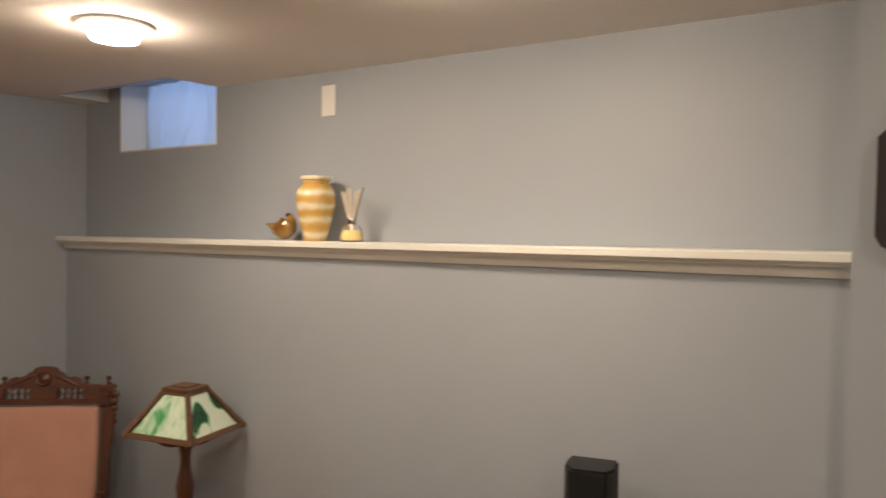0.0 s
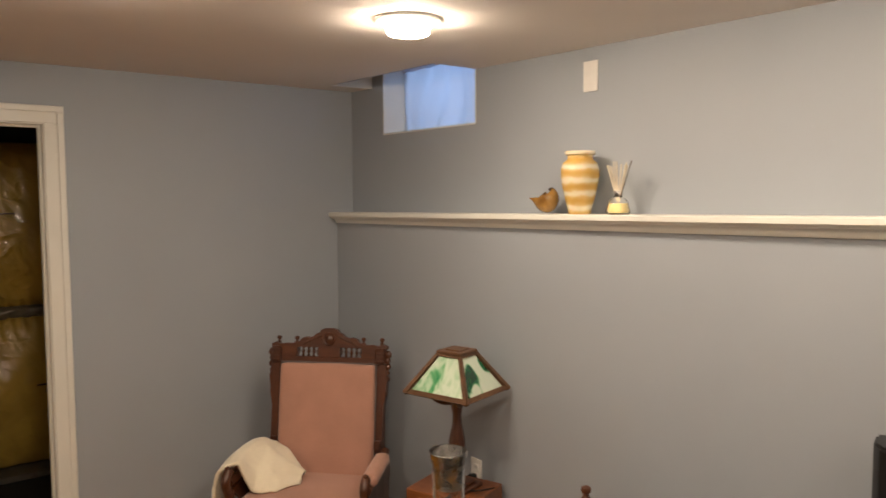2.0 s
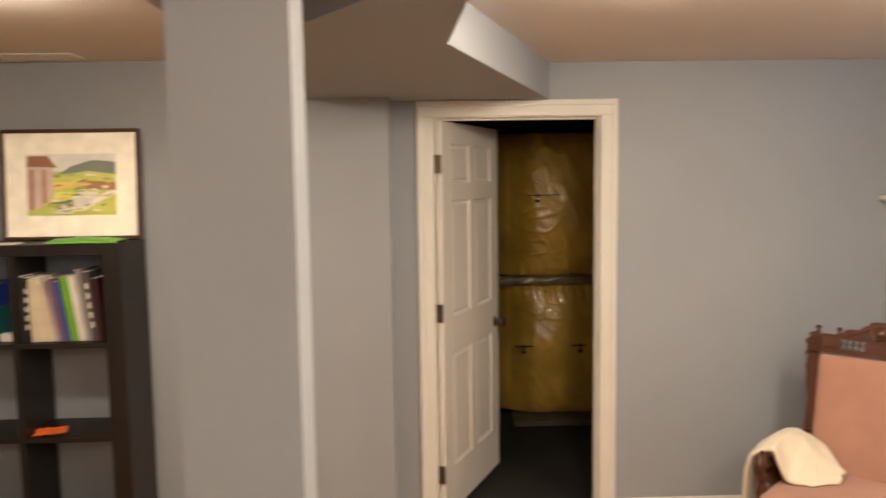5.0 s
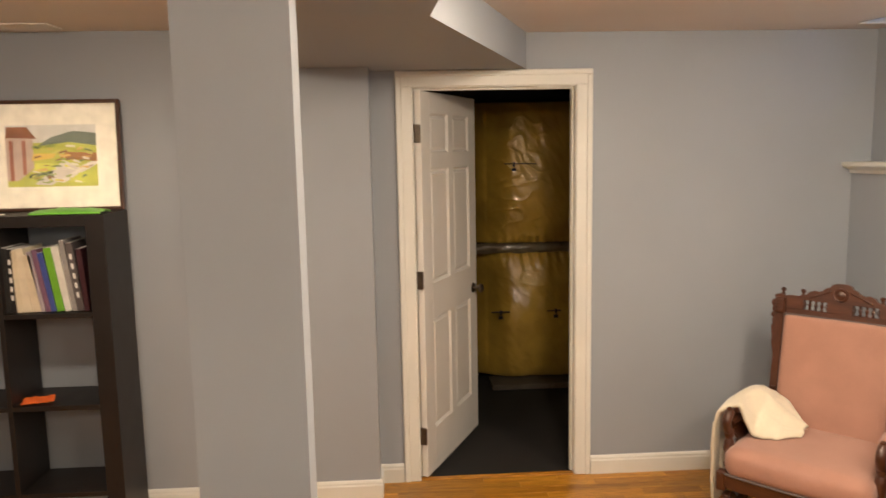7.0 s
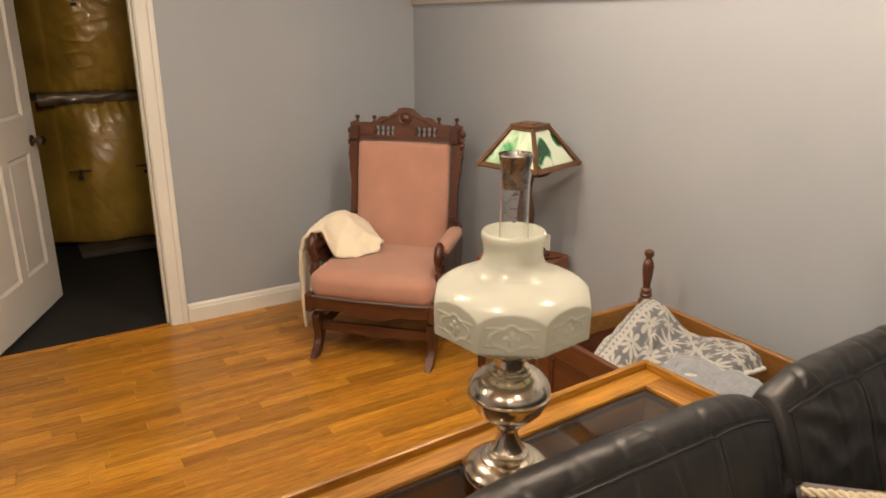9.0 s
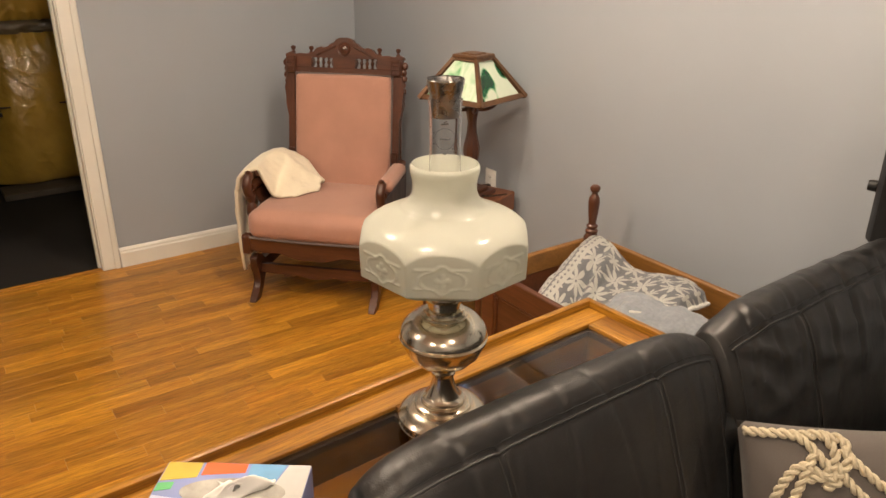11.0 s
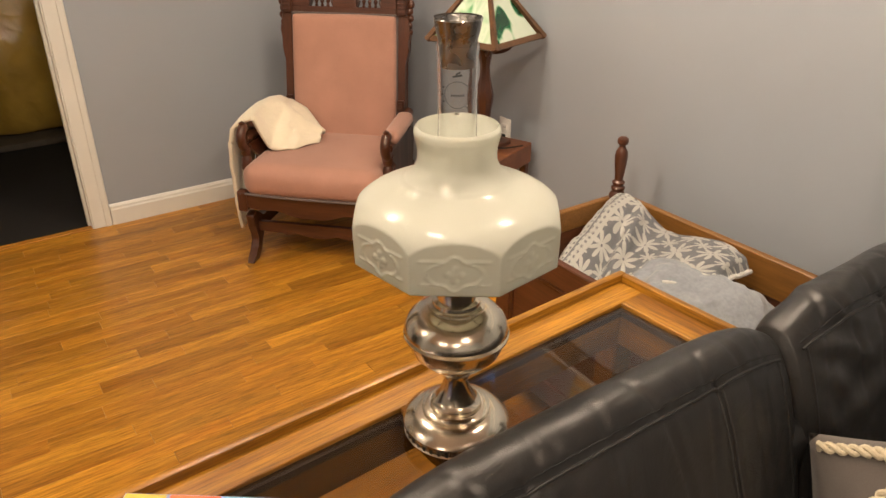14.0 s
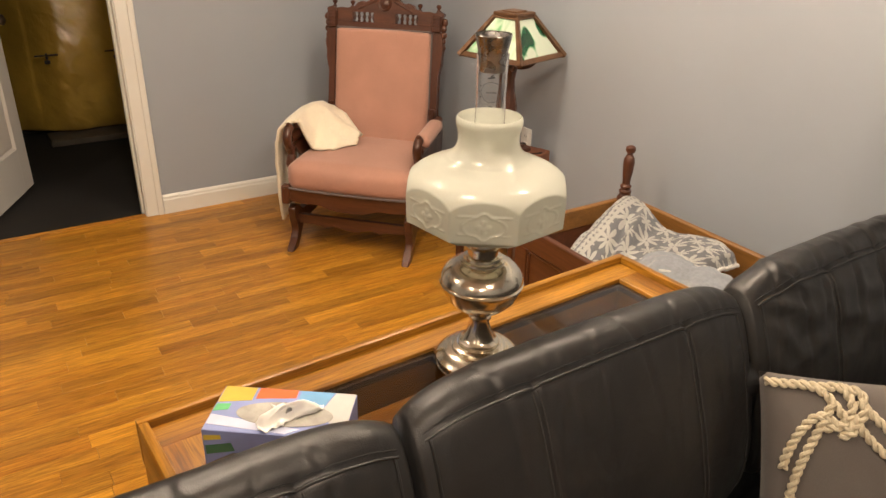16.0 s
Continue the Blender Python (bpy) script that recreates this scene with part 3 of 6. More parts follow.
# ---- ceiling lights ----
def ceiling_light(x, y):
    z = ceil_z(x)
    t = thing("ceiling_light", "lit round flush ceiling light with a stepped opal glass", "ceiling light", pose(x, y, z), "ceiling lights")
    bm = bm_new()
    lathe(bm, [(0.100, 0.0), (0.104, -0.003), (0.104, -0.008), (0.098, -0.011), (0.092, -0.008)], 48, False)
    part("rim", bm, PLASTIC, t, "white metal rim")
    bm = bm_new()
    lathe(bm, [(0.094, -0.009), (0.086, -0.014), (0.078, -0.017), (0.074, -0.018)], 48, False)
    part("flange", bm, PLASTIC, t, "white stepped flange")
    bm = bm_new()
    lathe(bm, [(0.070, -0.017), (0.069, -0.024), (0.066, -0.040), (0.060, -0.047), (0.038, -0.050), (0.0, -0.051)], 48, False)
    part("diffuser", bm, GLOW, t, "glowing opal glass")
    return t


first = ceiling_light(1.700, -0.790)
# lights at x 2.72, 3.90 and 4.90 are unseen, added to even the brightness
for x, y in ((1.660, -1.730), (2.78, -0.74), (2.72, -1.78), (4.30, -1.70), (1.63, -3.60), (3.90, -3.90), (4.90, -2.90)):
    copy_thing(first, pose(x, y, ceil_z(x)))

# ---- on the north wall ----
wp = thing("wall_plate", "blank white plastic cover plate on the wall", "wall plate", pose(1.745, 0, 2.155))
bm = bm_new()
box(bm, -0.035, 0.035, -0.006, 0.0, -0.056, 0.056, 0.003, seg=2)
part("plate", bm, PLASTIC, wp)
for s in (-0.03, 0.03):
    bm = bm_new()
    lathe(bm, [(0.003, 0.0), (0.003, 0.001), (0.0, 0.0012)], 10, False)
    bmesh.ops.transform(bm, matrix=pose(0, -0.006, s, 90, 0, 0), verts=bm.verts)
    part("screw", bm, PLASTIC, wp)

ol = thing("wall_outlet", "white double wall outlet with a black plug in it", "outlet", pose(1.205, -0.10, 0.520))
bm = bm_new()
box(bm, -0.035, 0.035, -0.006, 0.0, -0.056, 0.056, 0.003, seg=2)
part("cover_plate", bm, PLASTIC, ol)
for s in (-0.02, 0.02):
    bm = bm_new()
    box(bm, -0.016, 0.016, -0.008, -0.005, s - 0.013, s + 0.013, 0.002)
    sk = part("socket", bm, PLASTIC, ol)
    bm = bm_new()
    for dx in (-0.006, 0.006):
        box(bm, dx - 0.001, dx + 0.001, -0.0085, -0.0078, s - 0.004, s + 0.005)
    part("slot", bm, BLACKP, sk)
plug = thing("power_plug", "black plug with a thin cord in the outlet", "plug", pose(1.205, -0.108, 0.500))
bm = bm_new()
box(bm, -0.012, 0.012, -0.035, 0.0, -0.011, 0.011, 0.004, seg=2)
part("plug_body", bm, BLACKP, plug)
bm = bm_new()
tube(bm, smoothline([(0, -0.034, 0), (0.0, -0.055, -0.01), (0.02, -0.06, -0.06), (0.05, -0.03, -0.2), (0.03, -0.03, -0.44)], 8), 0.003, 8)
part("cord", bm, BLACKP, plug)

# ---- on the ledge ----
ZL = 1.640
m, nt, p = nodes_of("banded_alabaster")
tc = nt.nodes.new("ShaderNodeTexCoord")
wv = nt.nodes.new("ShaderNodeTexWave")
wv.wave_type, wv.bands_direction = "BANDS", "Z"
wv.inputs["Scale"].default_value, wv.inputs["Distortion"].default_value, wv.inputs["Detail"].default_value, wv.inputs["Detail Scale"].default_value = 6.4, 1.7, 2.0, 3.0
nt.links.new(tc.outputs["Object"], wv.inputs["Vector"])
r = ramp(nt, wv.outputs["Fac"], [(0.0, (0.60, 0.37, 0.10)), (0.5, (0.64, 0.45, 0.18)), (0.75, (0.70, 0.58, 0.34)), (1.0, (0.77, 0.70, 0.52))])
nt.links.new(r.outputs[0], p.inputs["Base Color"])
p.inputs["Roughness"].default_value, p.inputs["Subsurface Weight"].default_value = 0.25, 0.2
p.inputs["Subsurface Radius"].default_value = (0.02, 0.012, 0.005)
ALAB = m
vase = thing("vase", "banded honey-coloured alabaster vase on the ledge", "vase", pose(1.775, -0.088, ZL + ledge_rise(1.775)))
bm = bm_new()
lathe(bm, [(r_ * 0.86, z_ * 0.938) for r_, z_ in [(0.0, 0.0), (0.044, 0.0), (0.047, 0.004), (0.050, 0.02), (0.062, 0.06), (0.074, 0.11), (0.0805, 0.145), (0.080, 0.175), (0.072, 0.198), (0.058, 0.208), (0.053, 0.214), (0.053, 0.226), (0.062, 0.230), (0.064, 0.236), (0.062, 0.243), (0.050, 0.243), (0.046, 0.238), (0.046, 0.20)]], 56, False)
part("body", bm, ALAB, vase)

m, nt, p = nodes_of("amber_glaze")
tc = nt.nodes.new("ShaderNodeTexCoord")
n1 = add(nt, "ShaderNodeTexNoise", Scale=14.0, Detail=3.0)
nt.links.new(tc.outputs["Object"], n1.inputs["Vector"])
r = ramp(nt, n1.outputs["Fac"], [(0.35, (0.17, 0.078, 0.014)), (0.65, (0.34, 0.19, 0.045))])
nt.links.new(r.outputs[0], p.inputs["Base Color"])
p.inputs["Roughness"].default_value, p.inputs["Coat Weight"].default_value = 0.1, 0.8
AMBER = m
bird = thing("bird_figurine", "glossy amber glass bird figurine on the ledge", "figurine", pose(1.602, -0.088, ZL + ledge_rise(1.602), 0, 0, 25))
bm = bm_new()
axis = smoothline([(-0.062, 0, 0.047), (-0.052, 0, 0.044), (-0.040, 0, 0.040), (-0.026, 0, 0.034), (-0.006, 0, 0.033), (0.010, 0, 0.036), (0.020, 0, 0.046), (0.023, 0, 0.058), (0.022, 0, 0.066), (0.019, 0, 0.070)], 4)
rad = np.interp(np.linspace(0, 1, len(axis)), [0, 0.1, 0.25, 0.4, 0.52, 0.62, 0.74, 0.85, 0.94, 1], [0.002, 0.004, 0.012, 0.027, 0.0325, 0.033, 0.028, 0.019, 0.013, 0.003]).tolist()
tube(bm, axis, rad, 20)
bmesh.ops.transform(bm, matrix=Matrix.Diagonal((1.05, 1.0, 1.28, 1)), verts=bm.verts)
part("body", bm, AMBER, bird)
bm = bm_new()
lathe(bm, [(0.0, 0.0), (0.010, 0.002), (0.012, 0.008), (0.008, 0.014), (0.0, 0.016)], 14, False)
bmesh.ops.transform(bm, matrix=pose(0.022, 0, 0.086), verts=bm.verts)
part("crest", bm, flat("dark_crest", (0.02, 0.012, 0.01), 0.3), bird, "dark brown crest")

diff = thing("reed_diffuser", "small glass reed diffuser with pale reeds on the ledge", "diffuser", pose(1.952, -0.088, ZL + ledge_rise(1.952)))
bm = bm_new()
lathe(bm, [(0.0, 0.0), (0.036, 0.0), (0.041, 0.004), (0.041, 0.012), (0.034, 0.045), (0.024, 0.056), (0.015, 0.060), (0.013, 0.080), (0.011, 0.080), (0.012, 0.062), (0.022, 0.054), (0.031, 0.044), (0.038, 0.012), (0.036, 0.005), (0.0, 0.004)], 32, False)
part("bottle", bm, CLEAR, diff, "clear glass bottle").visible_shadow = False
bm = bm_new()
lathe(bm, [(0.0, 0.006), (0.034, 0.006), (0.037, 0.013), (0.032, 0.038), (0.0, 0.038)], 28, False)
part("oil", bm, plain("pale_oil", (0.62, 0.50, 0.22), 0.15, scale=20, vary=0.05, bump=0), diff, "pale yellow oil")
bm = bm_new()
lathe(bm, [(0.0135, 0.062), (0.0145, 0.064), (0.0145, 0.079), (0.0135, 0.081)], 24, False)
part("collar", bm, STEEL, diff, "silver collar")
REED = plain("reed", (0.66, 0.60, 0.48), 0.8, scale=60, vary=0.12, bump=0.2)
rng = random.Random(4)
for i in range(11):
    a = i * 2 * math.pi / 11 + 0.3
    sp = 0.020 + 0.045 * rng.random()
    bm = bm_new()
    tube(bm, [(-0.004 * math.cos(a), -0.003 * math.sin(a), 0.02), (sp * math.cos(a) * 1.15, 0.45 * sp * math.sin(a), 0.165 + 0.020 * rng.random())], 0.0024, 6)
    part("reed", bm, REED, diff)
bm = bm_new()
tube(bm, [(-0.006, 0, 0.02), (0.064, -0.012, 0.182)], 0.0018, 6)
part("reed", bm, flat("dark_reed", (0.10, 0.07, 0.05)), diff, "darker soaked reed")

# dark wall ornament on the projecting wall
orn = thing("wall_clock", "dark brown wooden wall clock with a pointed base", "clock", pose(3.604, -0.185, 1.705))
bm = bm_new()
prism(bm, [(-0.085, 0.0), (-0.075, -0.02), (0, -0.06), (0.075, -0.02), (0.085, 0.0), (0.085, 0.190), (-0.085, 0.190)], -0.075, 0.0, "xz")
part("case", bm, BLACKW, orn)
bm = bm_new()
prism(bm, [(-0.085, 0.190), (0.085, 0.190), (0.070, 0.205), (0, 0.245), (-0.070, 0.205)], -0.075, 0.0, "xz")
part("pediment", bm, BLACKW, orn)
bm = bm_new()
lathe(bm, [(0.065, 0), (0.065, 0.004), (0.058, 0.006), (0, 0.006)], 32, False)
bmesh.ops.transform(bm, matrix=pose(0, -0.075, 0.095, 90, 0, 0), verts=bm.verts)
part("dial", bm, BRASS, orn, "dark brass dial")

# ---- rocking chair ----
CH = pose(0.70, -0.63, 0, 0, 0, 43.8)
chair = thing("rocking_chair", "antique carved walnut platform rocker with pink upholstery", "chair", CH)
for s in (-1, 1):
    # base side with feet that sweep forward and back
    side = [(-0.350, 0.0), (-0.292, 0.0), (-0.262, 0.030), (-0.238, 0.068), (-0.226, 0.098), (-0.205, 0.118), (0.21, 0.115), (0.27, 0.07), (0.31, 0.0), (0.355, 0.0), (0.345, 0.04), (0.29, 0.12), (0.24, 0.165), (-0.215, 0.165), (-0.245, 0.20), (-0.275, 0.215), (-0.306, 0.20), (-0.300, 0.15), (-0.278, 0.112), (-0.274, 0.080), (-0.292, 0.050), (-0.330, 0.024)]
    bm = bm_new()
    prism(bm, side, s * 0.258, s * 0.292, "yz")
    bmesh.ops.bevel(bm, geom=list(bm.edges), offset=0.004, segments=1, affect="EDGES")
    part("base_side", bm, WALNUT, chair)
    # rocker under the seat
    bm = bm_new()
    arc = [(-0.28 + 0.56 * i / 12, 0.205 + 0.035 * ((i - 6) / 6) ** 2) for i in range(13)]
    prism(bm, arc + [(y, z + 0.028) for y, z in reversed(arc)], s * 0.215, s * 0.245, "yz")
    part("rocker", bm, WALNUT, chair)
bm = bm_new()
n = 30
low = [(-0.26 + 0.52 * i / n, 0.118 - 0.016 * abs(math.sin(math.pi * 3 * i / n)) * (1 if 6 < i < 24 else 0.2)) for i in range(n + 1)]
prism(bm, low + [(0.26, 0.160), (-0.26, 0.160)], -0.265, -0.243, "xz")
part("front_stretcher", bm, WALNUTX, chair, "scalloped front stretcher")
bm = bm_new()
box(bm, -0.26, 0.26, 0.22, 0.245, 0.10, 0.15, 0.003)
part("rear_stretcher", bm, WALNUTX, chair)
# seat frame
bm = bm_new()
low = [(-0.285 + 0.57 * i / n, 0.245 - 0.03 * math.exp(-((i - n / 2) / 6) ** 2) - 0.008 * abs(math.sin(math.pi * 4 * i / n))) for i in range(n + 1)]
prism(bm, low + [(0.285, 0.300), (-0.285, 0.300)], -0.315, -0.285, "xz")
part("front_rail", bm, WALNUTX, chair, "carved front seat rail")
for s in (-1, 1):
    bm = bm_new()
    box(bm, s * 0.285 - 0.014, s * 0.285 + 0.014, -0.29, 0.22, 0.235, 0.30, 0.004)
    part("side_rail", bm, WALNUT, chair)
    bm = bm_new()
    box(bm, s * 0.292 - 0.020, s * 0.292 + 0.020, -0.325, -0.285, 0.225, 0.315, 0.006)
    part("corner_block", bm, WALNUT, chair)
bm = bm_new()
pillowbox(bm, 0.575, 0.54, 0.14, 0.75, 30, 26, 10, 0.012, 0.002, 1.0, 6.0, pose(0, -0.055, 0.355))
part("seat", bm, PINK, chair, "pink upholstered seat", angle=180)
bm = bm_new()
tube(bm, smoothline([(-0.286, 0.2, 0.304), (-0.288, -0.27, 0.304), (-0.27, -0.318, 0.304), (0, -0.326, 0.302), (0.27, -0.318, 0.304), (0.288, -0.27, 0.304), (0.286, 0.2, 0.304)], 8), 0.0055, 8)
part("seat_braid", bm, BRAID, chair, "grey braid trim")
# back, leaning
LEAN = math.degrees(math.atan2(0.095, 0.62))
BK = pose(0, 0.170, 0.33, -LEAN, 0, 0)
H_ = 0.60


def bpart(name, bm, mat, label="", angle=35):
    bmesh.ops.transform(bm, matrix=BK, verts=bm.verts)
    return part(name, bm, mat, chair, label, angle=angle)


bm = bm_new()
pillowbox(bm, 0.458, 0.07, 0.60, 0.35, 30, 8, 38, 0.005, 0.0015, 3.0, 6.0, pose(0, -0.012, 0.295))
bpart("backrest", bm, PINK, "pink upholstered backrest", 180)
bm = bm_new()
tube(bm, [(-0.232, -0.020, 0.0), (-0.232, -0.020, 0.60), (0.232, -0.020, 0.60), (0.232, -0.020, 0.0)], 0.007, 8)
bpart("back_braid", bm, BRAID, "grey braid trim")
for s in (-1, 1):
    bm = bm_new()
    prof = [(0.238, -0.10), (0.272, -0.10), (0.272, 0.16), (0.278, 0.19), (0.270, 0.22), (0.268, 0.40), (0.276, 0.42), (0.286, 0.46), (0.280, 0.49), (0.292, 0.53), (0.284, 0.56), (0.280, 0.60), (0.238, 0.60)]
    prism(bm, [(s * a, b) for a, b in prof], -0.025, 0.020, "xz")
    bmesh.ops.bevel(bm, geom=[e for e in bm.edges], offset=0.003, segments=1, affect="EDGES")
    bpart("back_stile", bm, WALNUT, "carved back stile")
    for z, h, r in ((0.60, 0.075, 0.022), (0.20, 0.05, 0.016)):
        bm = bm_new()
        box(bm, s * 0.254 - r, s * 0.254 + r, -0.045, -0.02, z, z + h, 0.005)
        for i in range(4):
            box(bm, s * 0.254 - r + 0.004, s * 0.254 + r - 0.004, -0.050, -0.044, z + 0.010 + i * h * 0.22, z + 0.016 + i * h * 0.22, 0.002)
        bpart("stile_block", bm, WALNUT)
    # leafy ear at the shoulder
    bm = bm_new()
    for i in range(5):
        c = bmesh.ops.create_icosphere(bm, subdivisions=2, radius=0.018 - 0.0015 * i)["verts"]
        bmesh.ops.transform(bm, matrix=pose(s * (0.286 - 0.004 * (i % 2)), -0.006, 0.645 - i * 0.028) @ Matrix.Diagonal((1, 0.8, 1.1, 1)), verts=c)
    bpart("shoulder_carving", bm, WALNUT, "carved leaf ornament")
# crest rail with two spindle windows
bm = bm_new()
box(bm, -0.278, 0.278, -0.022, 0.018, 0.602, 0.628, 0.003)
bpart("lower_crest_rail", bm, WALNUTX)
bm = bm_new()
for x0, x1 in ((-0.278, -0.160), (-0.052, 0.052), (0.160, 0.278)):
    box(bm, x0, x1, -0.020, 0.016, 0.628, 0.674)
for xw in (-0.160, -0.052, 0.052, 0.160):         # rounded ends of the two windows
    sx = 1 if xw in (-0.160, 0.052) else -1
    for z0, z1 in ((0.628, 0.651), (0.674, 0.651)):
        prism(bm, [(xw, z0)] + [(xw + sx * 0.010 * (1 - math.sin(a)), z1 + (z0 - z1) * (1 - math.cos(a))) for a in (0.0, 0.4, 0.8, 1.2, 1.57)][::-1], -0.020, 0.016, "xz")
top = [(-0.285, 0.672), (-0.285, 0.684), (-0.262, 0.694), (-0.240, 0.684), (-0.215, 0.690), (-0.185, 0.688), (-0.150, 0.696), (-0.135, 0.714), (-0.110, 0.722), (-0.100, 0.716), (-0.078, 0.724), (-0.060, 0.740), (-0.048, 0.742), (-0.040, 0.756), (-0.018, 0.764)]
prism(bm, top + [(-x, z) for x, z in reversed(top)], -0.020, 0.016, "xz")
bpart("crest_rail", bm, WALNUTX, "carved crest rail")
bm = bm_new()
lathe(bm, [(0.0, 0.016), (0.014, 0.014), (0.022, 0.008), (0.026, 0.010), (0.030, 0.006), (0.032, 0.0)], 24, False)
bmesh.ops.transform(bm, matrix=pose(0, -0.020, 0.712, 90, 0, 0), verts=bm.verts)
bpart("crest_rosette", bm, WALNUT, "carved round rosette")
for s in (-1, 1):
    for i in range(4):
        bm = bm_new()
        c = bmesh.ops.create_icosphere(bm, subdivisions=2, radius=0.016)["verts"]
        bmesh.ops.transform(bm, matrix=pose(s * (0.052 + 0.022 * i), -0.018, 0.722 - 0.010 * i, 0, s * 30, 0) @ Matrix.Diagonal((1.2, 0.5, 0.45, 1)), verts=c)
        bpart("crest_leaf", bm, WALNUT)
    for i in range(3):
        x = s * (0.080 + 0.026 * i)
        bm = bm_new()
        lathe(bm, [(0.005, 0.628), (0.008, 0.633), (0.004, 0.638), (0.0095, 0.651), (0.004, 0.664), (0.008, 0.668), (0.005, 0.673)], 12, True, x, 0)
        bpart("spindle", bm, WALNUT)
    for x in (0.254, 0.165):
        bm = bm_new()
        z0 = 0.690
        lathe(bm, [(0.010, z0), (0.010, z0 + 0.006), (0.005, z0 + 0.010), (0.006, z0 + 0.014), (0.011, z0 + 0.020), (0.012, z0 + 0.026), (0.008, z0 + 0.032), (0.0, z0 + 0.034)], 14, False, s * x, -0.002)
        bpart("finial", bm, WALNUT)
# arms
for s in (-1, 1):
    bm = bm_new()
    pr = [(0.020, 0.30), (0.022, 0.315), (0.014, 0.325), (0.018, 0.35), (0.026, 0.385), (0.020, 0.42), (0.015, 0.43), (0.021, 0.44), (0.024, 0.47)]
    lathe(bm, pr, 16, True, s * 0.300, -0.215)
    part("arm_post", bm, WALNUT, chair, "turned arm post")
    bm = bm_new()
    sc = smoothline([(s * 0.300, -0.205, 0.455), (s * 0.300, -0.235, 0.48), (s * 0.300, -0.245, 0.515), (s * 0.300, -0.225, 0.545), (s * 0.300, -0.195, 0.545)], 6)
    tube(bm, sc, [0.020] * (len(sc) - 6) + [0.020, 0.020, 0.019, 0.018, 0.016, 0.012], 14)
    lathe(bm, [(0.0, 0.537), (0.016, 0.538), (0.017, 0.556), (0.011, 0.562), (0.013, 0.570), (0.0, 0.578)], 14, False, s * 0.300, -0.222)
    part("arm_scroll", bm, WALNUT, chair, "carved arm scroll")
    bm = bm_new()
    arm = smoothline([(s * 0.302, -0.215, 0.500), (s * 0.302, -0.05, 0.500), (s * 0.296, 0.10, 0.515), (s * 0.285, 0.19, 0.530)], 6)
    tube(bm, arm, 0.020, 12)
    part("arm_rail", bm, WALNUT, chair)
    bm = bm_new()
    pillowbox(bm, 0.070, 0.27 if s > 0 else 0.20, 0.055, 0.95, 12, 24, 10, 0.002, 0, 0, 1, pose(s * 0.302, -0.055 if s > 0 else -0.010, 0.535, 3, 0, 0))
    part("arm_pad", bm, PINK, chair, "pink upholstered arm pad", angle=180)
    bm = bm_new()
    prism(bm, [(-0.20, 0.30), (0.16, 0.30), (0.19, 0.42), (0.19, 0.50), (0.14, 0.48), (-0.18, 0.47), (-0.17, 0.44), (-0.12, 0.40)], s * 0.290, s * 0.305, "yz")
    part("arm_panel", bm, WALNUT, chair)

# cream throw over the other arm
def throw_fn(u, v):
    # u runs from the outer hanging edge over the arm to the inner tip, v from the front hem up to the back
    us = [0, 0.10, 0.20, 0.30, 0.38, 0.46, 0.54, 0.63, 0.72, 0.82, 0.92, 1.0]
    x = float(np.interp(u, us, [-0.375, -0.385, -0.388, -0.384, -0.365, -0.325, -0.277, -0.230, -0.186, -0.142, -0.096, -0.050]))
    z = float(np.interp(u, us, [0.09, 0.22, 0.36, 0.475, 0.548, 0.582, 0.592, 0.574, 0.548, 0.516, 0.486, 0.466]))
    yf = float(np.interp(u, [0, 0.3, 0.46, 0.56, 0.63, 0.85, 1], [-0.205, -0.200, -0.200, -0.180, -0.160, -0.130, -0.030]))
    yb = float(np.interp(u, [0, 0.3, 0.46, 0.63, 0.85, 1], [-0.060, 0.04, 0.130, 0.140, 0.125, 0.050]))
    y = yf + (yb - yf) * v
    drop = min(1.0, max(0.0, (u - 0.55) / 0.10))          # on the seat side the cloth falls forward to the seat
    s_ = min(1.0, v / 0.62) ** 0.75
    z = z * (1 - drop) + drop * (0.440 + (z - 0.440) * s_)
    if u > 0.30:
        z += 0.015 * math.sin(math.pi * v) - 0.012 * (1 - drop) * (1 - v) ** 3
    z += 0.05 * v * max(0.0, 0.2 - u) / 0.2
    w = noise.noise(Vector((u * 6, v * 4, 2.0))) * 0.009 + noise.noise(Vector((u * 26, v * 20, 5.0))) * 0.0022
    rib = 0.004 * math.sin(u * 46 + 5 * noise.noise(Vector((u * 3, v * 2, 1)))) * drop
    return (x + w, y + 0.5 * w - rib, z + w)


throw = thing("throw_blanket", "cream fleece throw draped over the chair arm", "blanket", CH)
bm = bm_new()
sheet(bm, throw_fn, 70, 40, 0.016)
part("cloth", bm, CREAM, throw, angle=180)

# ---- side table and its lamp ----
ST = pose(1.305, -0.303, 0, 0, 0, 20.5)
stand = thing("side_table", "small reddish wooden side table against the wall", "side table", ST)
bm = bm_new()
box(bm, -0.155, 0.155, -0.125, 0.125, 0.455, 0.535, 0.004)
part("top", bm, REDWOOD, stand)
for x in (-0.135, 0.135):
    for y in (-0.105, 0.105):
        bm = bm_new()
        box(bm, x - 0.014, x + 0.014, y - 0.014, y + 0.014, 0.0, 0.456, 0.003)
        part("leg", bm, WALNUT, stand)
bm = bm_new()
box(bm, -0.14, 0.14, -0.11, 0.11, 0.16, 0.175, 0.003)
part("lower_shelf", bm, WALNUTX, stand)

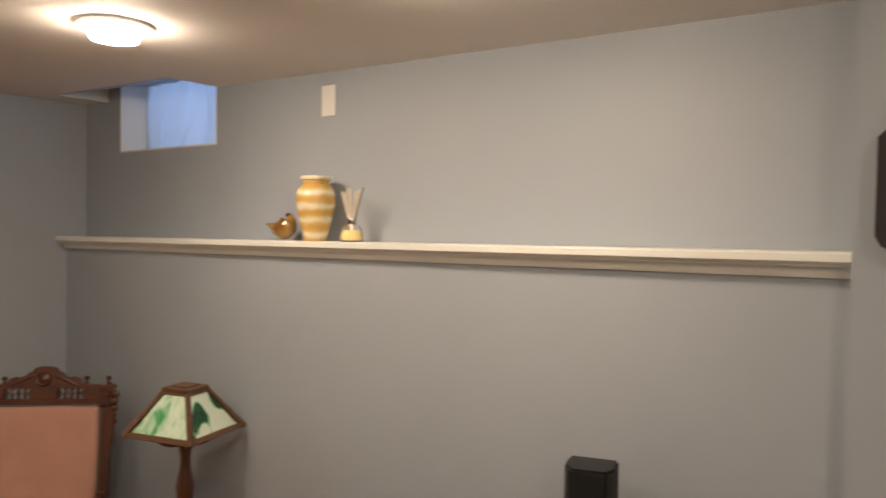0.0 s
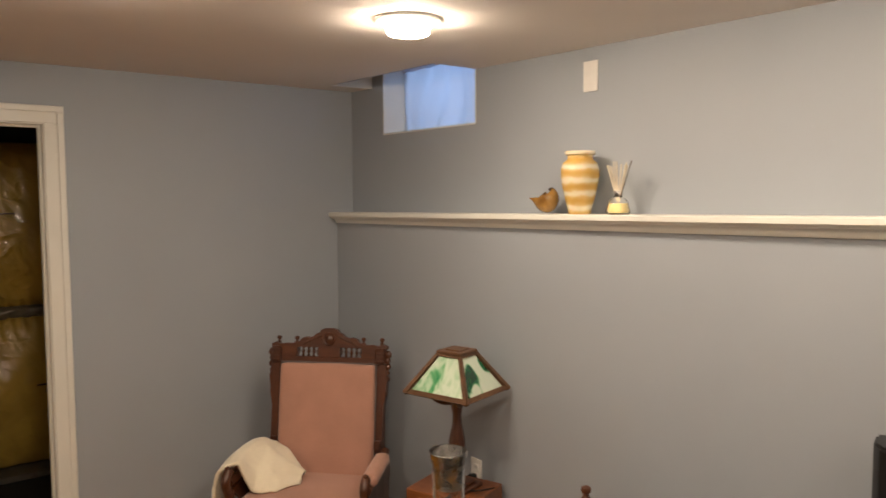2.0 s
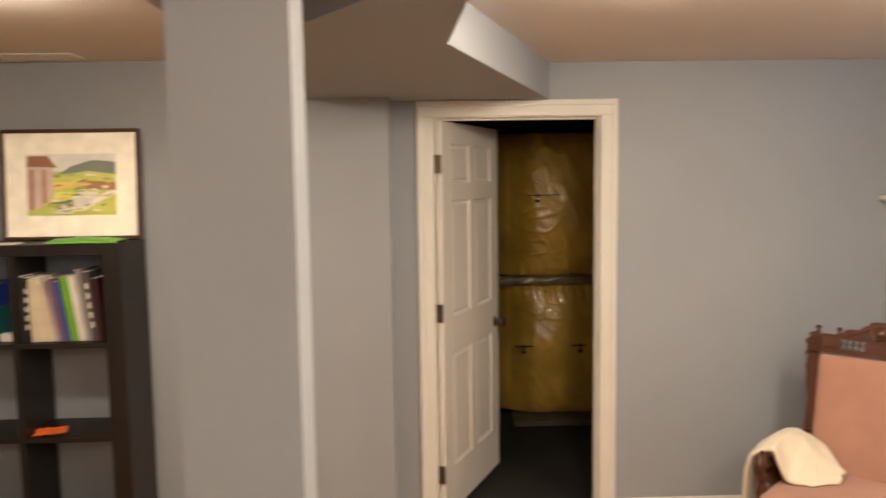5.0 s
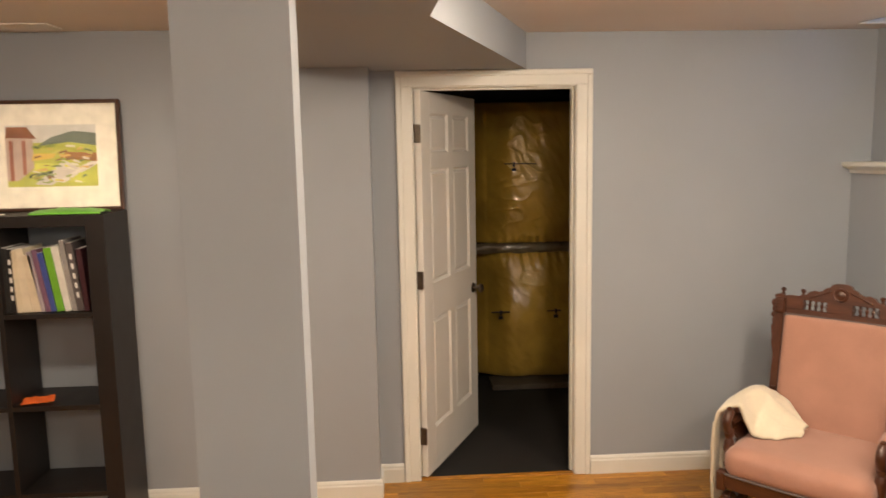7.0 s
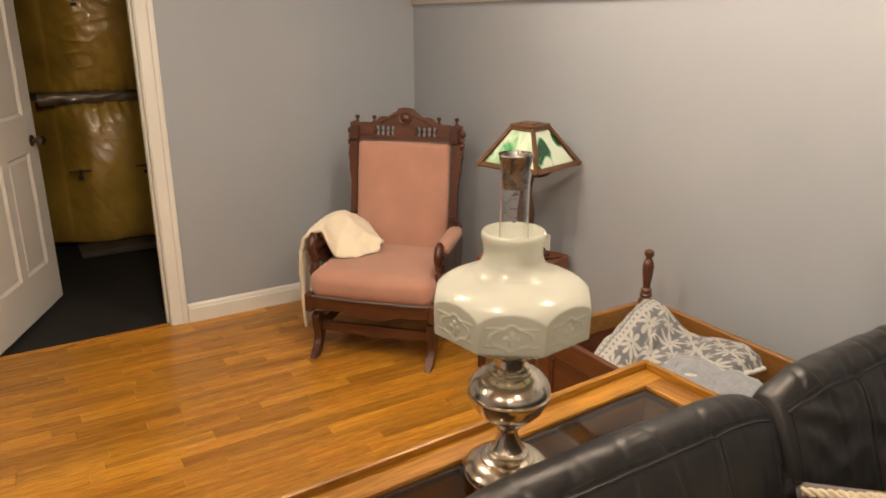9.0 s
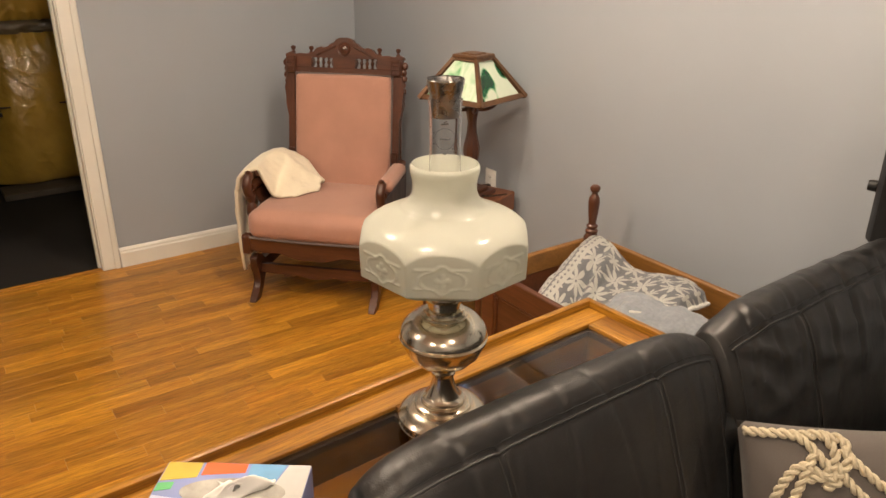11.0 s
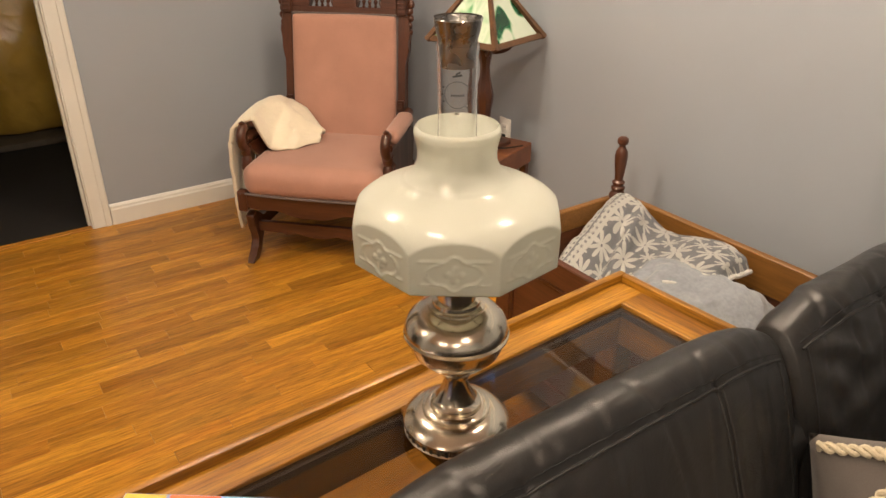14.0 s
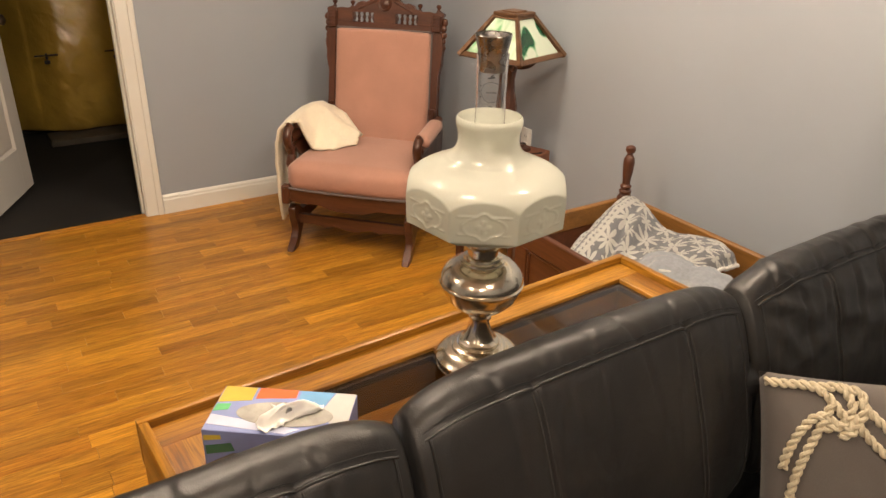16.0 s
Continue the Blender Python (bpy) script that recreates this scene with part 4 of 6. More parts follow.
def slag(name, scale, offset, warp, stops):
    """Opal glass with green streaks poured into it."""
    m, nt, p = nodes_of(name)
    tc = nt.nodes.new("ShaderNodeTexCoord")
    mp = nt.nodes.new("ShaderNodeMapping")
    mp.inputs["Scale"].default_value, mp.inputs["Location"].default_value = scale, offset
    nt.links.new(tc.outputs["Object"], mp.inputs["Vector"])
    n1 = add(nt, "ShaderNodeTexNoise", Scale=1.1, Detail=2.5, Distortion=warp)
    nt.links.new(mp.outputs[0], n1.inputs["Vector"])
    r = ramp(nt, n1.outputs["Fac"], stops)
    nt.links.new(r.outputs[0], p.inputs["Base Color"])
    p.inputs["Roughness"].default_value, p.inputs["Coat Weight"].default_value = 0.12, 0.5
    return m


SLAG = slag("green_slag_glass", (17, 17, 1.3), (0, 0, 0), 0.4, [(0.28, (0.03, 0.26, 0.10)), (0.38, (0.14, 0.42, 0.19)), (0.47, (0.44, 0.64, 0.44)), (0.58, (0.62, 0.74, 0.60)), (0.75, (0.32, 0.56, 0.34))])
SLAGB = slag("swirled_slag_glass", (7, 7, 6), (3.1, 0.4, 1.7), 1.2, [(0.32, (0.004, 0.030, 0.012)), (0.40, (0.01, 0.10, 0.04)), (0.43, (0.24, 0.48, 0.28)), (0.47, (0.62, 0.70, 0.58)), (0.72, (0.58, 0.70, 0.56))])
LP = pose(1.326, -0.305, 0.535, 0, 0, 16)
tlamp = thing("table_lamp", "wooden table lamp with a green and white slag glass shade", "lamp", LP)
bm = bm_new()
box(bm, -0.075, 0.075, -0.075, 0.075, 0.0, 0.018, 0.004)
box(bm, -0.055, 0.055, -0.055, 0.055, 0.018, 0.030, 0.005)
part("base", bm, WALNUTX, tlamp)
bm = bm_new()
lathe(bm, [(0.034, 0.030), (0.036, 0.036), (0.028, 0.046), (0.019, 0.062), (0.020, 0.085), (0.027, 0.135), (0.033, 0.175), (0.034, 0.195), (0.028, 0.225), (0.020, 0.262), (0.018, 0.300), (0.022, 0.325), (0.026, 0.345), (0.030, 0.362), (0.026, 0.372), (0.016, 0.378)], 8, True)
part("column", bm, WALNUT, tlamp, "turned octagonal column")
for a in (45, 135, 225, 315):
    bm = bm_new()
    tube(bm, smoothline([(0.015, 0, 0.352), (0.045, 0, 0.350), (0.075, 0, 0.358), (0.100, 0, 0.378), (0.120, 0, 0.404)], 5), 0.008, 8)
    bmesh.ops.transform(bm, matrix=pose(0, 0, 0, 0, 0, a), verts=bm.verts)
    part("shade_arm", bm, WALNUT, tlamp)
zb, zt, hb, ht = 0.398, 0.555, 0.150, 0.052


def corner(k, z, half):
    a = (45 + 90 * k) * math.pi / 180
    return Vector((half * math.sqrt(2) * math.cos(a), half * math.sqrt(2) * math.sin(a), z))


shade_e = part("shade", (lambda b: (box(b, -0.060, 0.060, -0.060, 0.060, zt - 0.002, zt + 0.012, 0.003), box(b, -0.035, 0.035, -0.035, 0.035, zt + 0.010, zt + 0.017, 0.002), b)[-1])(bm_new()), LAMPW, tlamp, "wooden framed glass shade")
for k in range(4):
    a0, a1, b1, b0 = corner(k, zb, hb), corner(k + 1, zb, hb), corner(k + 1, zt, ht), corner(k, zt, ht)
    n_ = (a1 - a0).cross(b0 - a0).normalized()
    if n_.dot(a0 + a1) < 0:
        n_ = -n_
    bm = bm_new()
    ins_ = 0.10
    quad = [a0.lerp(a1, 0.06), a1.lerp(a0, 0.06), b1.lerp(b0, 0.1), b0.lerp(b1, 0.1)]
    loft(bm, [[q - n_ * 0.004 for q in quad], [q - n_ * 0.008 for q in quad]])
    part("glass_panel", bm, SLAGB if k in (1, 3) else SLAG, shade_e, "streaked green and white glass")
    bm = bm_new()
    for p0, p1, w0, w1 in ((a0, a1, 0.020, 0.020), (b0, b1, 0.012, 0.012)):
        up = ((b0 + b1) / 2 - (a0 + a1) / 2).normalized() * (1 if p0 is a0 else -1)
        q = [p0, p1, p1.lerp(p0, 0.03) + up * w1, p0.lerp(p1, 0.03) + up * w0]
        loft(bm, [[v - n_ * 0.009 for v in q], [v + n_ * 0.003 for v in q]])
    part("shade_rail", bm, LAMPW, shade_e)
    bm = bm_new()
    tube(bm, [a0, b0], [0.012, 0.009], 4)
    part("shade_rib", bm, LAMPW, shade_e)
bm = bm_new()
lathe(bm, [(0.012, 0.376), (0.014, 0.40), (0.012, 0.43), (0.020, 0.45), (0.026, 0.48), (0.018, 0.51), (0.0, 0.52)], 16, False)
part("bulb", bm, PLASTIC, tlamp, "unlit white bulb")
bm = bm_new()
tube(bm, smoothline([(0.06, -0.02, 0.012), (0.10, -0.01, 0.012), (0.14, 0.06, 0.012)], 6), 0.003, 8)
part("cord", bm, BLACKP, tlamp)

# ---- sofa table with two smoked panes ----
TB = pose(2.508, -0.828, 0, 0, 0, 3.0)      # local origin at the far corner; x across, y negative along it
TL, TW, TZ = 1.212, 0.42, 0.685
table = thing("sofa_table", "golden oak sofa table with smoked glass panes and a raised rim", "table", TB)
for nm, a, mat in (("rim_long", (0.0, 0.018, -TL, 0.0), OAK), ("rim_long", (TW - 0.018, TW, -TL, 0.0), OAK), ("rim_short", (0.018, TW - 0.018, -0.018, 0.0), OAKX), ("rim_short", (0.018, TW - 0.018, -TL, -TL + 0.018), OAKX)):
    bm = bm_new()
    box(bm, *a, 0.590, TZ, 0.004, seg=2)
    part(nm, bm, mat, table)
ZT = 0.668
for nm, a, mat in (("top_stile", (0.018, 0.078, -TL + 0.018, -0.018), OAK), ("top_stile", (TW - 0.078, TW - 0.018, -TL + 0.018, -0.018), OAK), ("top_rail", (0.078, TW - 0.078, -0.085, -0.018), OAKX), ("top_rail", (0.078, TW - 0.078, -TL + 0.018, -TL + 0.105), OAKX), ("top_rail", (0.078, TW - 0.078, -0.640, -0.560), OAKX)):
    bm = bm_new()
    box(bm, *a, 0.640, ZT, 0.0015)
    part(nm, bm, mat, table)
for y0, y1 in ((-0.560, -0.085), (-TL + 0.105, -0.640)):
    bm = bm_new()
    box(bm, 0.078, TW - 0.078, y0, y1, 0.654, 0.660)
    g_ = part("glass_pane", bm, SMOKED, table, "smoked glass pane")
    g_.visible_shadow = False
    bm = bm_new()
    for q in ((0.078, 0.088, y0, y1), (TW - 0.088, TW - 0.078, y0, y1), (0.088, TW - 0.088, y0, y0 + 0.010), (0.088, TW - 0.088, y1 - 0.010, y1)):
        box(bm, *q, 0.640, 0.6535)
    part("pane_ledge", bm, flat("dark_pane_edge", (0.03, 0.015, 0.008)), table)
for nm, a, mat in (("apron", (0.060, 0.076, -TL + 0.10, -0.080), OAK), ("apron", (TW - 0.076, TW - 0.060, -TL + 0.10, -0.080), OAK), ("cross_apron", (0.076, TW - 0.076, -0.610, -0.590), OAKX), ("cross_apron", (0.076, TW - 0.076, -0.080, -0.064), OAKX), ("cross_apron", (0.076, TW - 0.076, -TL + 0.084, -TL + 0.100), OAKX)):
    bm = bm_new()
    box(bm, *a, 0.560, 0.6398, 0.002)
    part(nm, bm, mat, table)
for x in (0.03, TW - 0.03):
    for y in (-0.03, -TL + 0.03):
        bm = bm_new()
        box(bm, x - 0.028, x + 0.028, y - 0.028, y + 0.028, 0.0, 0.640, 0.004)
        part("leg", bm, OAK, table)

# ---- oil lamp ----
AX, AY = 2.707, -1.412
B0 = 0.668
olamp = thing("oil_lamp", "nickel oil lamp with a cream milk glass shade and clear chimney", "oil lamp", pose(AX, AY, B0))
bm = bm_new()
lathe(bm, [(0.0, 0.0), (0.082, 0.0), (0.0835, 0.003), (0.081, 0.005), (0.081, 0.014), (0.0845, 0.016), (0.0845, 0.020), (0.080, 0.026), (0.069, 0.034), (0.059, 0.039), (0.053, 0.039), (0.0535, 0.044), (0.050, 0.046), (0.043, 0.048), (0.0395, 0.047), (0.0395, 0.053), (0.034, 0.056), (0.031, 0.060), (0.024, 0.076), (0.019, 0.092), (0.018, 0.100), (0.022, 0.103), (0.022, 0.108), (0.018, 0.112)], 64, False)
part("foot", bm, NICKEL, olamp, "stepped nickel foot")
bm = bm_new()
for i in range(40):
    a = 2 * math.pi * i / 40
    box(bm, -0.0022, 0.0022, -0.001, 0.001, 0.004, 0.012, 0, pose(0.0812 * math.cos(a), 0.0812 * math.sin(a), 0, 0, 0, math.degrees(a) + 90))
part("vent_slots", bm, flat("dark_slot", (0.01, 0.008, 0.006)), olamp)
bm = bm_new()
lathe(bm, [(0.018, 0.112), (0.019, 0.118), (0.032, 0.124), (0.052, 0.135), (0.066, 0.150), (0.073, 0.166), (0.075, 0.175), (0.079, 0.177), (0.080, 0.182), (0.0765, 0.185), (0.079, 0.188), (0.078, 0.194), (0.072, 0.207), (0.060, 0.219), (0.048, 0.225), (0.040, 0.226), (0.038, 0.232), (0.032, 0.233)], 64, False)
part("font", bm, NICKEL, olamp, "round nickel oil font")
bm = bm_new()
lathe(bm, [(0.042, 0.226), (0.042, 0.230), (0.036, 0.232), (0.035, 0.238), (0.029, 0.241), (0.0285, 0.250), (0.032, 0.252), (0.032, 0.257), (0.027, 0.260), (0.026, 0.268), (0.034, 0.271), (0.035, 0.290), (0.033, 0.300), (0.030, 0.302)], 48, False)
part("burner", bm, NICKEL, olamp, "nickel burner")
bm = bm_new()
tube(bm, [(0.030, 0, 0.246), (0.060, 0, 0.248)], 0.002, 8)
vs = lathe(bm, [(0.0, -0.002), (0.009, -0.002), (0.010, 0.0), (0.009, 0.002), (0.0, 0.002)], 18, False)
bmesh.ops.transform(bm, matrix=pose(0.061, 0, 0.248, 0, 90, 0), verts=[v for r_ in vs for v in r_])
bmesh.ops.transform(bm, matrix=pose(0, 0, 0, 0, 0, 150), verts=bm.verts)
part("wick_knob", bm, NICKEL, olamp)

# shade: a dome cut by eight flat faces, so that each face ends in an arch, with a raised flower on it
SP = [(0.300, 0.092), (0.302, 0.112), (0.307, 0.131), (0.314, 0.146), (0.322, 0.1540), (0.345, 0.1555), (0.362, 0.1550), (0.374, 0.1525), (0.386, 0.1475), (0.396, 0.1400), (0.405, 0.1285), (0.413, 0.1125), (0.420, 0.0960), (0.427, 0.0810), (0.434, 0.0690), (0.442, 0.0605), (0.452, 0.0552), (0.463, 0.0535), (0.474, 0.0540), (0.484, 0.0562), (0.492, 0.0580), (0.499, 0.0575), (0.503, 0.0545)]
SP = [(q.x, q.y * (0.985 if q.x < 0.43 else 1.0)) for q in smoothline([(a, b, 0) for a, b in SP], 6)]
SZ, SR = [a for a, _ in SP], [b for _, b in SP]
FLAT = 0.1380


def relief(x, z):
    """Raised lines of a face: quatrefoil frame, flower and two bars."""
    zc = z - 0.353
    h = 0.0
    r = math.hypot(x, zc)
    a = math.atan2(zc, x)
    fr = 0.026 * (1 + 0.16 * math.cos(4 * a) + 0.22 * math.cos(2 * a))
    h += math.exp(-((r - fr) / 0.0018) ** 2)
    fl = 0.011 * abs(math.cos(2 * a)) ** 0.6
    h += 0.9 * math.exp(-(max(0, r - fl) / 0.0018) ** 2)
    for zz in (-0.014, 0.018):
        if r > fr:
            h += 0.8 * math.exp(-((zc - zz) / 0.0016) ** 2) * (abs(x) < 0.044)
    h += 0.7 * math.exp(-((zc + 0.034) / 0.0016) ** 2)
    return 0.0018 * min(h, 1.2)


bm = bm_new()
seg, nz = 8 * 44, 110
zz = [0.300 + (0.503 - 0.300) * i / nz for i in range(nz + 1)]
rings = []
for z in zz:
    R = float(np.interp(z, SZ, SR))
    ring = []
    for i in range(seg):
        a = 2 * math.pi * i / seg
        d = ((a + math.pi / 8) % (math.pi / 4)) - math.pi / 8
        lim = (FLAT - 0.03 * max(0, 0.36 - z) - 1.6 * max(0, 0.3225 - z)) / math.cos(d)
        r = R
        if lim < R:
            r = lim + (relief(lim * math.sin(d), z) if z > 0.324 else 0.0)
        ring.append((r * math.cos(a), r * math.sin(a), z))
    rings.append(ring)
inner = [[(x * 0.95, y * 0.95, z) for x, y, z in r] for r in reversed(rings[::6])]
loft(bm, rings + inner, True, False)
shd = part("shade", bm, MILK, olamp, "cream milk glass shade with arched flower panels", angle=50, m=pose(0, 0, 0, 0, 0, -36.5))
bm = bm_new()
tri_z = 0.303
for a in (30, 150, 270):
    tube(bm, [(0.034 * math.cos(radians(a)), 0.034 * math.sin(radians(a)), 0.262), (0.087 * math.cos(radians(a)), 0.087 * math.sin(radians(a)), tri_z - 0.002)], 0.002, 6)
lathe(bm, [(0.084, tri_z - 0.004), (0.091, tri_z - 0.004), (0.091, tri_z - 0.001), (0.084, tri_z - 0.001)], 48, False)
part("shade_ring", bm, STEEL, olamp)
bm = bm_new()
lathe(bm, [(r_, 0.300 + (z_ - 0.300) * 1.038) for r_, z_ in [(0.030, 0.300), (0.0315, 0.36), (0.029, 0.42), (0.0265, 0.47), (0.0255, 0.53), (0.0262, 0.575), (0.0275, 0.597), (0.0265, 0.597), (0.0252, 0.575), (0.0245, 0.53), (0.0255, 0.47), (0.028, 0.42), (0.0305, 0.36), (0.029, 0.300)]], 48, False)
c_ = part("chimney", bm, CLEAR, olamp, "clear glass chimney")
c_.visible_shadow = False
bm = bm_new()
lathe(bm, [(r_, z_ + 0.011) for r_, z_ in [(0.0302, 0.629), (0.0310, 0.627), (0.0302, 0.624), (0.0278, 0.612), (0.0255, 0.604), (0.0243, 0.594), (0.0226, 0.570), (0.0214, 0.568), (0.0233, 0.594), (0.0246, 0.604), (0.0268, 0.613), (0.0292, 0.625)]], 48, False)
part("insert_cup", bm, STEEL, olamp, "steel cup in the chimney's mouth")
# round etched emblem on the chimney, drawn as a ring of short marks
ETCH = flat("etched_mark", (0.07, 0.075, 0.08), 0.6)
bm = bm_new()
cz = 0.549


def on_glass(u, z, r=0.0262):
    a = u / r
    return Vector((r * math.cos(a), r * math.sin(a), z))


def etch(u0, z0, u1, z1, w):
    d = Vector((u1 - u0, z1 - z0)).normalized()
    n_ = Vector((-d.y, d.x)) * w
    q = [(u0 + n_.x, z0 + n_.y), (u1 + n_.x, z1 + n_.y), (u1 - n_.x, z1 - n_.y), (u0 - n_.x, z0 - n_.y)]
    loft(bm, [[on_glass(u, z, 0.0268) for u, z in q], [on_glass(u, z, 0.0272) for u, z in q]])


for i in range(28):
    a, b = 2 * math.pi * i / 28, 2 * math.pi * (i + 0.85) / 28
    etch(0.0170 * math.cos(a), cz + 0.0170 * math.sin(a), 0.0170 * math.cos(b), cz + 0.0170 * math.sin(b), 0.0004)
    if 3 < i < 25 and i % 2 and not 10 < i < 17:
        c = math.pi * 2 * i / 28 + math.pi / 2
        etch(0.0195 * math.cos(c), cz + 0.0195 * math.sin(c), 0.0225 * math.cos(c), cz + 0.0225 * math.sin(c), 0.0009)
for u in (-0.008, -0.005, -0.002, 0.001, 0.004, 0.007):
    etch(u, cz - 0.0005, u + 0.0018, cz - 0.0005, 0.0013)
etch(-0.006, cz + 0.023, 0.006, cz + 0.025, 0.0012)
etch(-0.002, cz + 0.026, 0.004, cz + 0.029, 0.0010)
etch(-0.003, cz - 0.024, 0.003, cz - 0.024, 0.0010)
part("etched_emblem", bm, ETCH, c_, "grey printed round emblem", m=pose(0, 0, 0, 0, 0, -36.5))

# ---- tissue box ----
TI = pose(2.662, -1.898, 0.668, 0, 0, -37)
tis = thing("tissue_box", "blue and multicoloured cardboard tissue box with a tissue out", "tissue box", TI)
LX, LY, LZ = 0.115, 0.222, 0.092
CARD = flat("blue_card", (0.20, 0.25, 0.50), 0.4)
bm = bm_new()
box(bm, 0, LX, 0, LY, 0, LZ, 0.001)
part("carton", bm, CARD, tis)


def patch(name, pts, colour, plane="top", lift=0.0006):
    bm = bm_new()
    if plane == "top":
        a = [(x, y, LZ) for x, y in pts]
        b = [(x, y, LZ + lift) for x, y in pts]
    elif plane == "south":
        a = [(x, 0.0, z) for x, z in pts]
        b = [(x, -lift, z) for x, z in pts]
    else:
        a = [(LX, y, z) for y, z in pts]
        b = [(LX + lift, y, z) for y, z in pts]
    loft(bm, [a, b])
    part(name, bm, flat(name + "_ink", colour, 0.4), tis)


patch("yellow_patch", [(0.002, 0.002), (0.045, 0.002), (0.035, 0.055), (0.002, 0.055)], (0.50, 0.38, 0.04))
patch("orange_patch", [(0.002, 0.060), (0.030, 0.060), (0.022, 0.125), (0.002, 0.125)], (0.62, 0.11, 0.02))
patch("sky_patch", [(0.002, 0.130), (0.028, 0.130), (0.040, 0.175), (0.002, 0.185)], (0.13, 0.32, 0.55))
patch("white_patch", [(0.002, 0.188), (0.044, 0.176), (0.088, 0.196), (0.090, 0.2215), (0.002, 0.2215)], (0.46, 0.46, 0.45))
patch("green_patch", [(0.050, 0.002), (0.068, 0.002), (0.062, 0.025), (0.047, 0.025)], (0.10, 0.45, 0.16))
patch("green_corner", [(0.092, 0.196), (0.112, 0.190), (0.114, 0.214), (0.094, 0.220)], (0.12, 0.50, 0.20))
patch("white_band", [(0.076, 0.002), (0.100, 0.002), (0.112, 0.13), (0.099, 0.15)], (0.50, 0.54, 0.70))
patch("leaf_patch", [(0.004, 0.004), (0.085, 0.004), (0.100, 0.024), (0.090, 0.056), (0.045, 0.050), (0.004, 0.026)], (0.16, 0.145, 0.125), "east")
patch("green_leaf", [(0.004, 0.045), (0.050, 0.055), (0.045, 0.070), (0.004, 0.062)], (0.05, 0.16, 0.09), "east")
patch("yellow_strip", [(0.002, 0.072), (0.030, 0.076), (0.030, 0.084), (0.002, 0.082)], (0.55, 0.42, 0.05), "east")
patch("slate_patch", [(0.120, 0.012), (0.190, 0.020), (0.160, 0.050), (0.125, 0.040)], (0.10, 0.15, 0.24), "east")
bm = bm_new()
ov = [(0.066 + 0.030 * math.sin(a), 0.118 + 0.078 * math.cos(a)) for a in [2 * math.pi * i / 36 for i in range(36)]]
loft(bm, [[(x, y, LZ + 0.0008) for x, y in ov], [(x, y, LZ + 0.0014) for x, y in ov]])
part("film", bm, plain("clear_film", (0.40, 0.39, 0.36), 0.12, scale=30, vary=0.25, bump=0.5, fine=80, coat=0.6), tis, "crinkled plastic film in the opening")
bm = bm_new()


def tissue(u, v):
    x = 0.046 + 0.060 * u + 0.008 * math.sin(v * 5)
    y = 0.090 + 0.085 * v * (1 - 0.55 * u) + 0.010 * math.sin(u * 6)
    z = LZ + 0.004 + 0.026 * math.sin(math.pi * min(1, u * 1.15)) * math.sin(math.pi * v) ** 0.6 + 0.008 * noise.noise(Vector((u * 5, v * 6, 1)))
    return (x, y, max(z, LZ + 0.002))


sheet(bm, tissue, 24, 20, 0.0012)
part("tissue", bm, PAPERW, tis, "white paper tissue", angle=180)

# ---- sofa ----
sofa = thing("sofa", "black leather sofa with stitched loose back cushions", "sofa")
SY0, SY1 = -2.62, -0.14
bm = bm_new()
box(bm, 2.90, 3.82, SY0 + 0.05, SY1 - 0.05, 0.06, 0.30, 0.03, seg=3)
part("base", bm, LEATHER, sofa)
bm = bm_new()
pillowbox(bm, 0.14, SY1 - SY0 - 0.1, 0.62, 0.6, 8, 40, 20, 0.0, 0.003, 0, 5, pose(3.00, (SY0 + SY1) / 2, 0.42))
part("back_frame", bm, LEATHER, sofa, angle=180)
for y, nm in ((SY0 - 0.02, "arm"), (SY1 - 0.10, "arm")):
    bm = bm_new()
    pillowbox(bm, 0.90, 0.22, 0.54, 0.7, 24, 12, 16, 0.01, 0.004, y, 6, pose(3.36, y, 0.34))
    part(nm, bm, LEATHER, sofa, angle=180)
for x in (2.98, 3.74):
    for y in (SY0 + 0.12, SY1 - 0.12):
        bm = bm_new()
        lathe(bm, [(0.022, 0.0), (0.030, 0.062)], 14, True, x, y)
        part("foot", bm, BLACKP, sofa)


